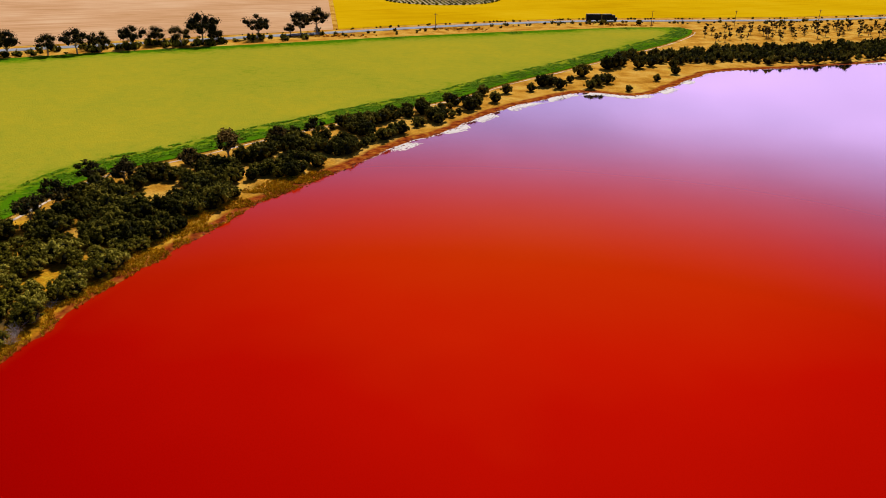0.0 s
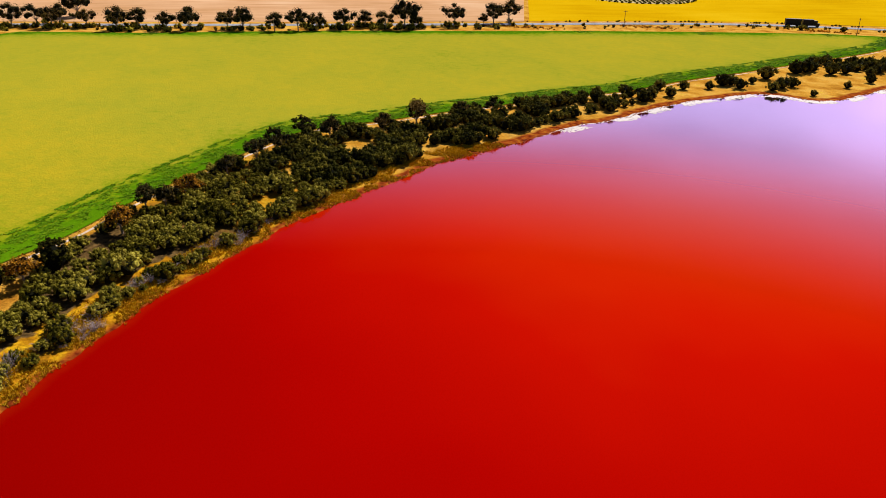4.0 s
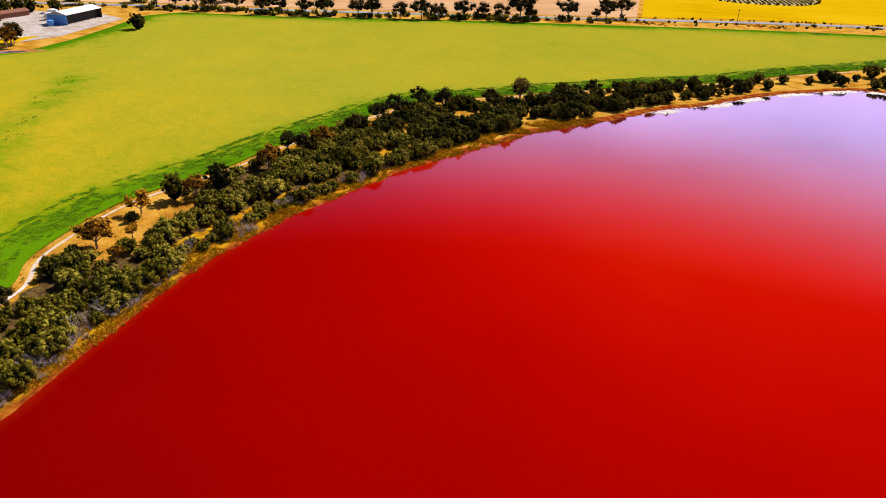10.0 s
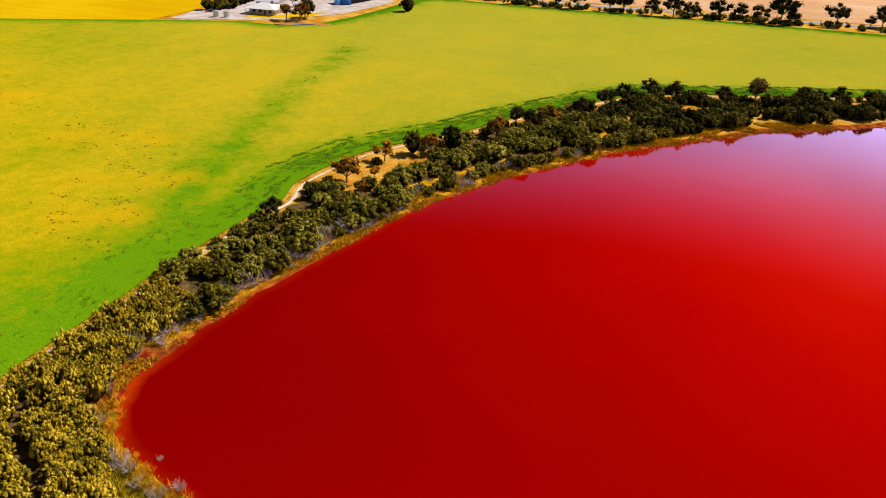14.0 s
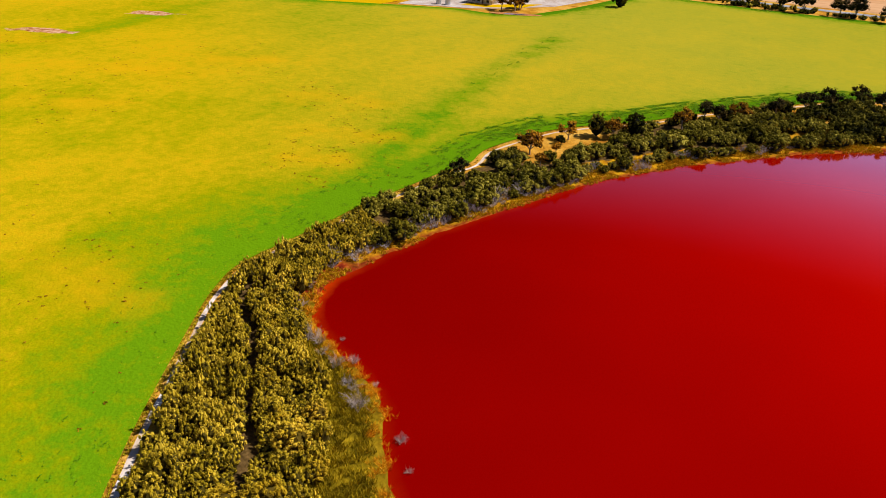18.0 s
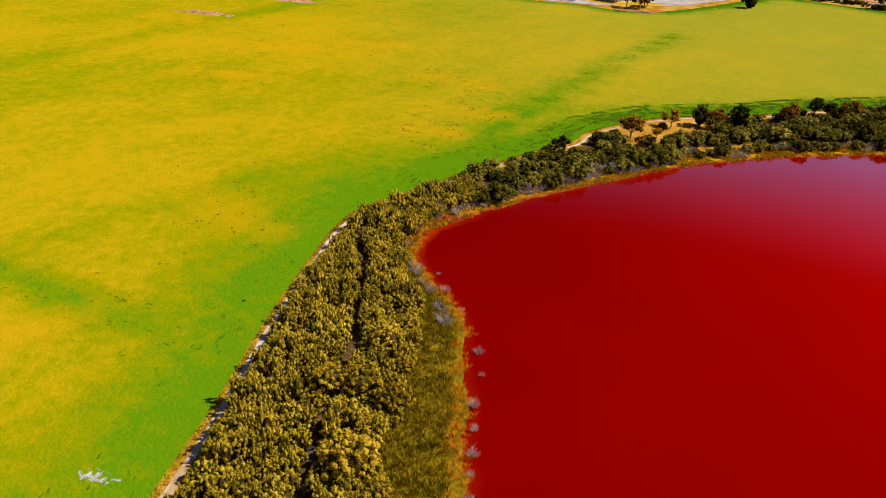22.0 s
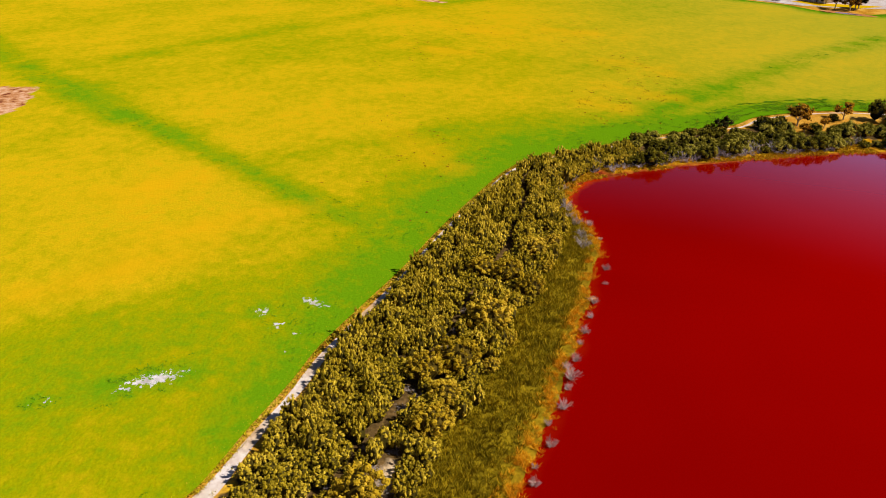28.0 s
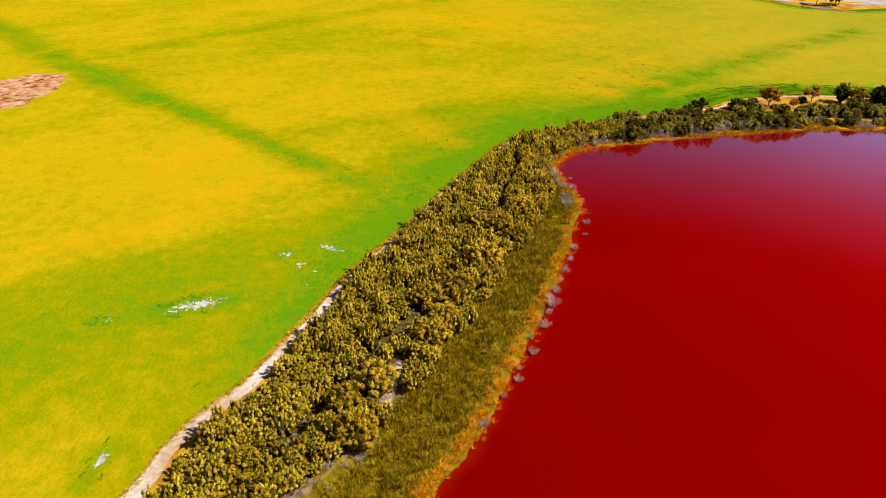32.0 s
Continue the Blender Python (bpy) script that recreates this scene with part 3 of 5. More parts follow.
def scrubby(q):
    d, f = raster(cell_d, q), raster(cell_f, q)
    w = np.interp(q[:, 0], (-46, -36, -20, 5, 30, 60), (2, 5, 9, 11, 12, 13))
    return np.interp(q[:, 1], (80, 110), (1.0, 0.3)) * np.where((q[:, 1] < 200) & (f > 3.5) & (d > np.where(q[:, 1] > -34, 4.0, w)) & (d < 60) & (sandy(q) < 0.5) & ~((q[:, 1] > 46) & (q[:, 1] < 84) & (d > 7.2) & (d < 10.2)), 1.0, 0.0)


ground = sheet("ground", np.vstack([near_shore, coarse[(dcoarse < -12) | (raster(cell_f, coarse) < -9) | (dcoarse > 40)], outer, rim]), 0.0, GROUND, lambda q: np.full(len(q), True),
               "dry sandy ground with straw-coloured grass and rusty salt-stained lake margin", "ground",
               {"sandy": sandy, "scrub": scrubby, "marsh": marshy, "mud": lambda q: np.exp(-(((q - (-54, -27)) / (9, 9)) ** 2).sum(1)) * (from_shore(q) < 6), "pale": lambda q: np.minimum(off_line(q, BARE), off_line(q, BARE_B))})

red_tone_mid = np.array([16.0, 122.0])
water_pts = np.vstack([near_shore[from_shore(near_shore) < 2.5], coarse[(dcoarse < -8)], SHORE_REST])
water = sheet("water", water_pts, 0.0, WATER, lambda q: from_shore(q) < 2.2, "still red brine of a salt lake", "lake",
              {"red_tone": lambda q: 0.45 * np.exp(-(((q - red_tone_mid) / (84, 64)) ** 2).sum(1)) + 0.42 / (1 + np.exp(-(q[:, 0] + 34 + 0.5 * np.clip(q[:, 1] - 20, 0, 80)) / 18)) / (1 + np.exp(-(q[:, 1] - 4) / 15)), "orange_tone": lambda q: np.exp(-(((q - (25, 150)) / (80, 48)) ** 2).sum(1)),
               "shallow": lambda q: 0.15 + 0.85 * np.exp(-(((q - (-49, -28)) / (7, 7)) ** 2).sum(1))})
flat = np.zeros(len(water.data.vertices) * 3, np.float32)
water.data.vertices.foreach_get("co", flat)
flat[2::3] = 0.0
water.data.vertices.foreach_set("co", flat)

SALT = [(15.2, -102, 4.6, 1.5, 110), (16.8, -105.4, 1.6, 1.0, 100), (-3.0, -82.6, 2.9, 1.1, 53), (-0.8, -90.4, 1.6, 1.2, 20), (3.2, -87.4, 1.5, 0.8, 120), (10.3, -85, 1.0, 0.5, 60), (5.2, -84.6, 1.2, 0.6, 80),
        (48.6, -105.8, 2.2, 0.8, 170), (19, -114, 0.9, 0.6, 90), (19.4, -116.4, 0.6, 0.5, 0)]


def salt_gap(q):
    best = np.full(len(q), 9.0)
    for x, y, a, c, turn in SALT:
        t = radians(turn)
        u = (q[:, 0] - x) * np.cos(t) + (q[:, 1] - y) * np.sin(t)
        w = -(q[:, 0] - x) * np.sin(t) + (q[:, 1] - y) * np.cos(t)
        best = np.minimum(best, np.sqrt((u / a) ** 2 + (w / c) ** 2))
    return best


def soil_gap(q):
    best = np.full(len(q), 30.0)
    for x, y, a, c, turn in ((-104, -181, 24, 11, -6), (-312, -6, 16, 5, 50), (-285, -52, 14, 5, 50)):
        t = radians(turn)
        u = (q[:, 0] - x) * np.cos(t) + (q[:, 1] - y) * np.sin(t)
        w = -(q[:, 0] - x) * np.sin(t) + (q[:, 1] - y) * np.cos(t)
        best = np.minimum(best, (np.sqrt((u / a) ** 2 + (w / c) ** 2) - 1) * c)
    return best


def greenness(q):
    e = off_line(q, edge_line)
    south = 1 / (1 + np.exp((q[:, 1] + 5) / 14))
    w = 10.5 + 9 * south * np.clip((20 - q[:, 0]) / 50, 0, 1)
    g = np.exp(-(e / w) ** 2.2) * (0.9 - 0.14 * south - 0.5 * np.clip((q[:, 0] - 0) / 50, 0, 1) * (q[:, 1] < 0))
    g = np.maximum(g, 0.66 * np.exp(-(off_line(q, drain_a) / 4.2) ** 2))
    g = np.maximum(g, 0.34 * np.exp(-(off_line(q, np.array(DRAIN_C, float)) / 6) ** 2))
    g = np.maximum(g, 0.3 * np.exp(-(off_line(q, np.array(DRAIN_D, float)) / 6) ** 2))
    g = np.maximum(g, 0.6 * np.exp(-(off_line(q, drain_b) / 5) ** 2))
    g = np.maximum(g, 0.85 * np.exp(-(off_line(q, np.array(EDGE_FAR)) / np.where(q[:, 1] > 200, 10, 6)) ** 2))
    g = np.maximum(g, 0.6 * np.exp(-(salt_gap(q) / 3.2) ** 2))
    # a later sowing, still green, begins along a straight line
    sown = q[:, 0] + 0.553 * (q[:, 1] + 133) - 6
    g = np.maximum(g, 0.34 / (1 + np.exp(-np.clip(sown, -60, 60) / 1.2)) * np.clip((-66 - q[:, 1]) / 10, 0, 1) * np.clip(1.25 - np.maximum(sown, 0) / 90, 0.4, 1))
    return g


DRY = [(-30, -104, 24, 7, 118), (-14, -116, 26, 6, 120), (-50, -118, 22, 9, 130), (-211, -31, 30, 12, 55), (-176, -54, 24, 10, 55), (-210, 4, 26, 10, 55), (-106, -8, 14, 6, 45), (-274, -64, 26, 12, 50), (-118, 8, 18, 7, 45), (-70, -62, 22, 8, 20), (-150, 14, 22, 9, 50)]


def dryness(q):
    """Patches where the crop has ripened to straw."""
    best = np.zeros(len(q))
    for x, y, a, c, turn in DRY:
        t = radians(turn)
        u = (q[:, 0] - x) * np.cos(t) + (q[:, 1] - y) * np.sin(t)
        w = -(q[:, 0] - x) * np.sin(t) + (q[:, 1] - y) * np.cos(t)
        best = np.maximum(best, np.exp(-(u / a) ** 2 - (w / c) ** 2))
    return best * 0.5


fgrid = np.vstack([scatter(3.0, -110, -135, 95, 200), scatter(1.2, -20, -125, 70, -72), scatter(9, -440, -420, 240, 440), scatter(30, -640, -600, 300, 440)])
near_box = (fgrid[:, 0] > -110) & (fgrid[:, 0] < 95) & (fgrid[:, 1] > -135) & (fgrid[:, 1] < 200)
dense = np.arange(len(fgrid)) < len(fgrid) - len(scatter(30, -640, -600, 300, 440)) - len(scatter(9, -440, -420, 240, 440))
fgrid = fgrid[dense | ~near_box]
fgrid = fgrid[(from_field(fgrid) < -0.6)]
crop_field = sheet("crop_field", fgrid, 0.22, CROP, lambda q: inside(q, field_poly), "yellow-green ripening crop field with lush green margins and bare salt patches", "field",
                   {"green": greenness, "bare": salt_gap, "soil": soil_gap, "dry": dryness}, [(field_poly, True)])

way = np.gradient(edge_line, axis=0)
way /= np.linalg.norm(way, axis=1)[:, None]
lakeward = np.column_stack([way[:, 1], -way[:, 0]])
track_line = edge_line + lakeward * np.where(edge_line[:, 1] > -20, 1.75, np.interp(edge_line[:, 0], (-40, -15, 5, 28, 45), (1.3, 1.4, 1.5, 1.5, 1.4)))[:, None]
strip("track", track_line[4:-4], lambda p: float(np.interp(p[0], (-60, -10, 25, 45), (0.35, 0.5, 0.7, 1.0))) if p[1] < 150 else 0.3, 0.05, TRACK, "pale sandy farm track between crop and scrub", "track", 0.45)
strip("road", road_line, lambda p: 3.6, 0.14, ASPHALT, "straight sun-bleached asphalt country road", "road", 0.0, 0.06)


def paddock(name, pts, mat, label):
    ring = np.array(pts, float)
    box_pts = scatter(40, ring[:, 0].min(), ring[:, 1].min(), ring[:, 0].max(), ring[:, 1].max())
    return sheet(name, box_pts[inside(box_pts, ring)], 0.10, mat, lambda q: inside(q, ring), label, "field", None, [(ring, True)])


paddock("tan_paddock", [(-61, 409), (-112, 384), (-165, 358), (-230, 327), (-305, 293), (-425, 234), (-640, 128), (-900, 600), (-500, 1000), (-160, 1000)], TAN_FIELD, "harvested pinkish-tan stubble paddock beyond the road")
paddock("golden_paddock", [(-58.5, 411), (0, 441), (69, 468), (139, 481), (213, 492), (283, 513), (415, 558), (700, 655), (800, 1000), (-156, 1000)], YELLOW_FIELD, "golden harvested paddock beyond the road")
paddock("homestead_paddock", [(-303, 100), (-326, 72), (-435, -68), (-625, -308), (-1000, 0), (-650, 110), (-420, 212), (-352, 175), (-318, 132)], YELLOW_FIELD, "golden stubble paddock beside the homestead")

# ---- plants: templates ----
def shrub_crown(r, h, heads, sprays, size, clump=1.0, tall=1.0):
    """A rounded shrub: a shade-dark inner dome set all over with leafy heads of uneven size; its foot is at the origin.
    """
    shapes = [shade_core((0, 0, h * 0.36), (r * 0.66, r * 0.66, h * 0.4), 0.18)]
    for k in range(heads):
        # heads spread evenly over the upper dome, then jittered
        z = 1 - 1.12 * (k + rng.uniform(0.1, 0.9)) / heads
        a = 2.4 * k + rng.uniform(-0.5, 0.5)
        q = np.sqrt(max(0.0, 1 - z * z))
        rr = r * 1.12 / np.sqrt(heads) * clump * rng.uniform(0.6, 1.35)
        e = rng.uniform(0.68, 1.04)
        c = np.array([np.cos(a) * q * r * e * 0.86, np.sin(a) * q * r * e * 0.86, max(h * (0.36 + 0.52 * z * e), rr * 0.6)])
        rad = np.array((rr, rr, rr * tall * rng.uniform(0.8, 1.3)))
        shapes += [lump(c, rad * (0.82 if heads < 20 else 0.66), 0.3, OCTA if heads < 20 else ICO1), leaves(c, rad, sprays, size, 0.55, 0.62, 0.4)]
    return join(*shapes)


def stems(r, h, count, thick=0.05):
    shapes = []
    for k in range(count):
        a = rng.uniform(0, 2 * np.pi)
        q = r * rng.uniform(0.15, 0.5)
        top = np.array([np.cos(a) * q, np.sin(a) * q, h * rng.uniform(0.45, 0.6)])
        shapes.append(tube([(np.cos(a) * 0.1, np.sin(a) * 0.1, -0.15), top * (0.45, 0.45, 0.5), top], [thick * 1.3, thick, thick * 0.5], 5))
    return join(*shapes)


def gum(h, spread_r, forks, sprays, size, lean=0.1, base=0.16):
    """Gum tree: forked tapered trunk, open crown of separate leaf clouds. Returns trunk and crown."""
    wood, tops, crown = [], [], []
    split = h * rng.uniform(0.22, 0.34)
    foot = np.array([rng.normal() * lean * h * 0.3, rng.normal() * lean * h * 0.3, split])
    wood.append(tube([(0, 0, -0.3), foot * (0.4, 0.4, 0.5), foot], [base * 1.25, base, base * 0.85], 7))
    for k in range(forks):
        a = 2 * np.pi * (k + rng.uniform(-0.3, 0.3)) / forks
        q = spread_r * rng.uniform(0.45, 0.85)
        top = np.array([np.cos(a) * q, np.sin(a) * q, h * rng.uniform(0.52, 0.78)])
        mid = foot * 0.55 + top * 0.45 + [0, 0, -0.04 * h]
        wood.append(tube([foot - [0, 0, 0.15], mid, top], [base * 0.7, base * 0.42, base * 0.15], 5))
        tops.append(top)
        side = mid + np.array([np.cos(a + 0.9) * 0.3, np.sin(a + 0.9) * 0.3, 0.16]) * spread_r
        wood.append(tube([mid, side], [base * 0.35, base * 0.12], 4))
        tops.append(side)
    for k in range(2):
        top = np.array([rng.normal() * spread_r * 0.2, rng.normal() * spread_r * 0.2, h * rng.uniform(0.78, 0.88)])
        wood.append(tube([foot, top], [base * 0.6, base * 0.2], 5))
        tops.append(top)
    for t in tops:
        rr = spread_r * rng.uniform(0.3, 0.46)
        for j in range(2):
            c = t + rng.normal(scale=rr * 0.4, size=3) * (1, 1, 0.45)
            rad = np.array((rr, rr, rr * 0.9)) * rng.uniform(0.75, 1.1)
            # each leaf cloud hides a lump darkened as painted shade
            crown += [shade_core(c, rad * 0.55), leaves(c, rad, sprays, size, 0.3, 0.55)]
    return join(*wood), join(*crown)


def tuft(blades, h, w, lean):
    v, f = [], []
    for k in range(blades):
        a = rng.uniform(0, 2 * np.pi)
        r0 = rng.uniform(0, 0.16)
        p = np.array([np.cos(a) * r0, np.sin(a) * r0, -0.05])
        t = rng.uniform(0, 2 * np.pi)
        s = np.array([np.cos(t), np.sin(t), 0]) * w
        hh = h * rng.uniform(0.6, 1.1)
        top = p + [np.cos(a) * lean * hh, np.sin(a) * lean * hh, hh]
        m = (p + top) / 2 + [0, 0, 0.08 * hh]
        n = len(v)
        v += [p - s, p + s, m + s * 0.8, m - s * 0.8, top]
        f += [(n, n + 1, n + 2), (n, n + 2, n + 3), (n + 3, n + 2, n + 4)]
    return np.array(v), np.array(f)


def dead_shrub(r, h, branches, thick=0.035):
    """Leafless shrub: forked grey branches that fan out from the foot."""
    shapes = []
    for k in range(branches):
        a = rng.uniform(0, 2 * np.pi)
        e = rng.uniform(0.35, 1.0)
        tip = np.array([np.cos(a) * r * e, np.sin(a) * r * e, h * rng.uniform(0.45, 1.0)])
        mid = tip * (0.5, 0.5, 0.6) + rng.normal(scale=0.06 * r, size=3)
        shapes.append(tube([(0, 0, -0.15), mid, tip], [thick, thick * 0.7, thick * 0.25], 3))
        for j in range(3):
            s = mid + (tip - mid) * rng.uniform(0, 0.7)
            w = s + (tip - mid) * 0.5 + rng.normal(scale=0.22 * r, size=3)
            w[2] = max(w[2], 0.05)
            shapes.append(tube([s, w], [thick * 0.55, thick * 0.2], 3))
    return join(*shapes)


def plant(kind, x, y, turn, size, crown_me, crown_mat, stem_me, stem_mat, label, category, group="", lift=-0.03, stem="trunk"):
    root = thing(kind, x, y, level(x, y) + lift, turn, label, category, group)
    root.scale = (size, size, size)
    part(stem, stem_me, stem_mat, root)
    part("crown", crown_me, crown_mat, root)
    return root


def free_spots(q, r, taken):
    """Pick points one by one that stand at least r from each other and from those taken."""
    cells, out = {}, []
    for k, p in enumerate([*taken, *q]):
        i, j = int(p[0] // r), int(p[1] // r)
        if all((p[0] - o[0]) ** 2 + (p[1] - o[1]) ** 2 > r * r for u in (-1, 0, 1) for w in (-1, 0, 1) for o in cells.get((i + u, j + w), ())):
            cells.setdefault((i, j), []).append((float(p[0]), float(p[1])))
            if k >= len(taken):
                out.append((float(p[0]), float(p[1])))
    return np.array(out)


land = np.column_stack([rng.uniform(-120, 130, 300000), rng.uniform(-135, 345, 300000)])
land_d = raster(cell_d, land)
land_f = raster(cell_f, land)
belt = (land_d > 0) & (land_f > 0) & ((land_d < 60) & (land_f < 75))
belt_q, belt_d, belt_f = land[belt], land_d[belt], land_f[belt]
# ---- near thicket: golden-olive scrub between track and marsh ----
y = belt_q[:, 1]
marsh_w = np.interp(belt_q[:, 0], (-46, -36, -20, 5, 30, 60), (1.5, 4.0, 7.5, 9.5, 10.5, 12))
near = (y < -12) & (belt_d > np.where(y > -34, 3.4, marsh_w) + 1.5 * np.sin(belt_q[:, 0] * 0.5) * 0.6) & (belt_f > np.interp(belt_q[:, 0], (-66, -48, -40, -20, -8, 5, 25, 50), (2.8, 2.6, 1.5, 2.4, 2.9, 3.3, 3.9, 4.6)) + 0.9 * np.sin(belt_q[:, 0] * 0.55) * np.sin(belt_q[:, 0] * 0.21))
near &= (off_line(belt_q, LANE) > 0.95) & (off_line(belt_q, track_line) > 1.35)
near &= (off_line(belt_q, BARE) > 1.5) & (off_line(belt_q, BARE_B) > 1.9)
DOMES = [(4.5, -56.2, 1.6), (14.4, -62.0, 1.45), (27.0, -66.2, 1.25), (-9.0, -51.3, 1.25), (37.6, -74.6, 1.35), (47.2, -76.4, 1.25), (-17.2, -45.6, 1.15), (-10.6, -55.3, 1.15), (16.4, -66.4, 1.2), (41.0, -78.4, 1.1), (-4.4, -48.4, 1.1), (21.5, -64.2, 1.0)]
for x, yy, size in DOMES:
    near &= ((belt_q - (x, yy)) ** 2).sum(1) > (1.75 * size) ** 2
thick_q = free_spots(belt_q[near], 0.86, [])
tall = np.array([1.0 + 0.55 * noise.noise(Vector((p[0] * 0.24, p[1] * 0.24, 0))) + 0.25 * noise.noise(Vector((p[0] * 0.07, p[1] * 0.07, 4))) for p in thick_q])
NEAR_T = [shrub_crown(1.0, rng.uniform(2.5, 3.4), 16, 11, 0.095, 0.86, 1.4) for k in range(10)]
rows = [(p[0], p[1], level(*p) - 0.05, rng.uniform(0.8, 1.25), t * rng.uniform(0.72, 1.22) * (0.7 if min((p[0] - x) ** 2 + (p[1] - yy) ** 2 - (2 * size + 1.4) ** 2 for x, yy, size in DOMES) < 0 else 1.0)) for p, t in zip(thick_q, tall)]
cut = np.argsort(thick_q[:, 0])
for k, name in enumerate(("near_thicket", "cove_thicket")):
    sel = [rows[i] for i in (cut[len(cut) // 2:] if k == 0 else cut[:len(cut) // 2])]
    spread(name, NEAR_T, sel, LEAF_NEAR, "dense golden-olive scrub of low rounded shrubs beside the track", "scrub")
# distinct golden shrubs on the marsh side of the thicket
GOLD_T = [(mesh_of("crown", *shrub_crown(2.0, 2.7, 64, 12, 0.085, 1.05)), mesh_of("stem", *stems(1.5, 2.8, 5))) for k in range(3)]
y, x = belt_q[:, 1], belt_q[:, 0]
side = (y < -36) & (belt_d > marsh_w - 0.5) & (belt_d < marsh_w + 9) & (off_line(belt_q, BARE) > 3.2) & (off_line(belt_q, BARE_B) > 3.4) & (off_line(belt_q, LANE) > 1.6)
for x, yy, size in DOMES:
    c, s = GOLD_T[rng.integers(3)]
    plant("domed_shrub", x, yy, rng.uniform(0, 360), size * 1.3, c, LEAF_GOLDEN, s, BARK, "large domed golden-olive shrub above the rushes", "shrub", "domed shrubs beside the marsh", stem="stem")
for p in free_spots(belt_q[side], 4.6, [(x, yy) for x, yy, size in DOMES])[:40]:
    c, s = GOLD_T[rng.integers(3)]
    plant("golden_shrub", p[0], p[1], rng.uniform(0, 360), rng.uniform(0.7, 1.15), c, LEAF_GOLDEN, s, BARK, "rounded golden-olive shrub at the edge of the rushes", "shrub", "golden shrubs beside the marsh", stem="stem")

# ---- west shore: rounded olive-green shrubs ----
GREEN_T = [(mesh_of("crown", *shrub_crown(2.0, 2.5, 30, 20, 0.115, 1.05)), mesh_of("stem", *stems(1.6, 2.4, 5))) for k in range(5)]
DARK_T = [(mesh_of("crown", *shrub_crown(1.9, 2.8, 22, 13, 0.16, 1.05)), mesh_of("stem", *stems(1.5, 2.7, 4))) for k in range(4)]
for c, s in GREEN_T:
    c.materials.append(LEAF_GREEN), s.materials.append(BARK)
for c, s in DARK_T:
    c.materials.append(LEAF_DARK), s.materials.append(BARK)

EDGE_TREES = [(-81.5, 38, 2.6, 1), (-86, 46, 2.4, 1), (-93.3, 55.7, 4.4, 1), (-92.7, 64.5, 5.6, 2), (-89.5, 67.6, 4.6, 1), (-88.2, 73.5, 6.2, 3), (-88.2, 39.7, 5.6, 1), (-83.6, 16.7, 3.8, 0),
              (-87.5, 90.5, 5.0, 1), (-89.8, 101.5, 4.8, 0), (-87.6, 105, 4.6, 0), (-85.9, 111, 5.0, 1), (-85.7, 127, 4.2, 0), (-83.6, 137, 5.2, 0), (-82.7, 147, 5.8, 0),
              (-81.5, 161.5, 5.4, 0), (-73.5, 160.3, 6.0, 0), (-55, 180, 7.0, 0), (-45.2, 197.5, 4.4, 0), (-37.5, 204.5, 4.8, 0), (-63, 174, 4.6, 0)]
tree_xy = [(t[0], t[1]) for t in EDGE_TREES]
y, d, f = belt_q[:, 1], belt_d, belt_f
clear = (((belt_q - (-91, 50)) / (9, 17)) ** 2).sum(1) < 1
gap = (y > 44) & (y < 86) & (d > 6.8) & (d < 10.8)
west = (y > -16) & (y < 128) & (d > np.interp(y, (-16, 10, 30, 60, 100), (3.2, 3.2, 3.5, 3.8, 3.8))) & (f > np.interp(y, (-16, 20, 30, 80, 95, 128), (2.2, 2.8, 4.4, 5.4, 3.4, 3.6))) & ~clear & ~gap
grow = np.array([noise.noise(Vector((p[0] * 0.11, p[1] * 0.11, 7))) for p in belt_q[west]])
west_q = free_spots(belt_q[west][grow > -0.17], 2.6, tree_xy)
for p in west_q[:300]:
    c, s = GREEN_T[rng.integers(len(GREEN_T))]
    size = float(np.clip(1.12 + 0.8 * noise.noise(Vector((p[0] * 0.19, p[1] * 0.19, 3))), 0.55, 1.6)) * rng.uniform(0.7, 1.25) * (0.8 if raster(cell_f, p[None])[0] < 10 else 1.0) * (0.8 if 44 < p[1] < 86 and raster(cell_d, p[None])[0] < 7 else 1.0)
    plant("shrub", p[0], p[1], rng.uniform(0, 360), size, c, LEAF_GREEN, s, BARK, "rounded olive-green shrub in the lakeside scrub", "shrub", "shrubs of the west shore", stem="stem")
if len(west_q) > 300:
    tv = [shrub_crown(2.0, 3.0, 18, 12, 0.17) for k in range(4)]
    spread("west_thicket", tv, [(p[0], p[1], level(*p) - 0.05, rng.uniform(0.5, 1.15), 1.0) for p in west_q[300:]], LEAF_GREEN_MANY, "dense olive-green lakeside scrub", "scrub")

# ---- north-west shore: darker, smaller bushes, thinning out on the sand ----
nw = (y >= 128) & (y < 262) & (d > np.interp(y, (128, 200, 262), (6, 7, 8))) & (f > np.interp(y, (128, 160, 262), (4.5, 4.5, 4)))
nw_q = belt_q[nw]
thin = np.interp(nw_q[:, 1], (128, 200, 225, 262), (1.0, 1.0, 0.6, 0.25)) * np.array([noise.noise(Vector((p[0] * 0.1, p[1] * 0.1, 2))) > -0.06 for p in nw_q])
nw_q = free_spots(nw_q[rng.uniform(0, 1, len(nw_q)) < thin], 2.4, tree_xy)
nw_q = nw_q[rng.uniform(0, 1, len(nw_q)) < np.interp(nw_q[:, 1], (128, 200, 225, 262), (1.0, 1.0, 0.75, 0.4))]
for p in nw_q[:290]:
    c, s = DARK_T[rng.integers(len(DARK_T))]
    plant("bush", p[0], p[1], rng.uniform(0, 360), rng.uniform(0.7, 1.65), c, LEAF_DARK, s, BARK, "dark green bush on the orange sandy shore", "bush", "bushes of the north-west shore", stem="stem")

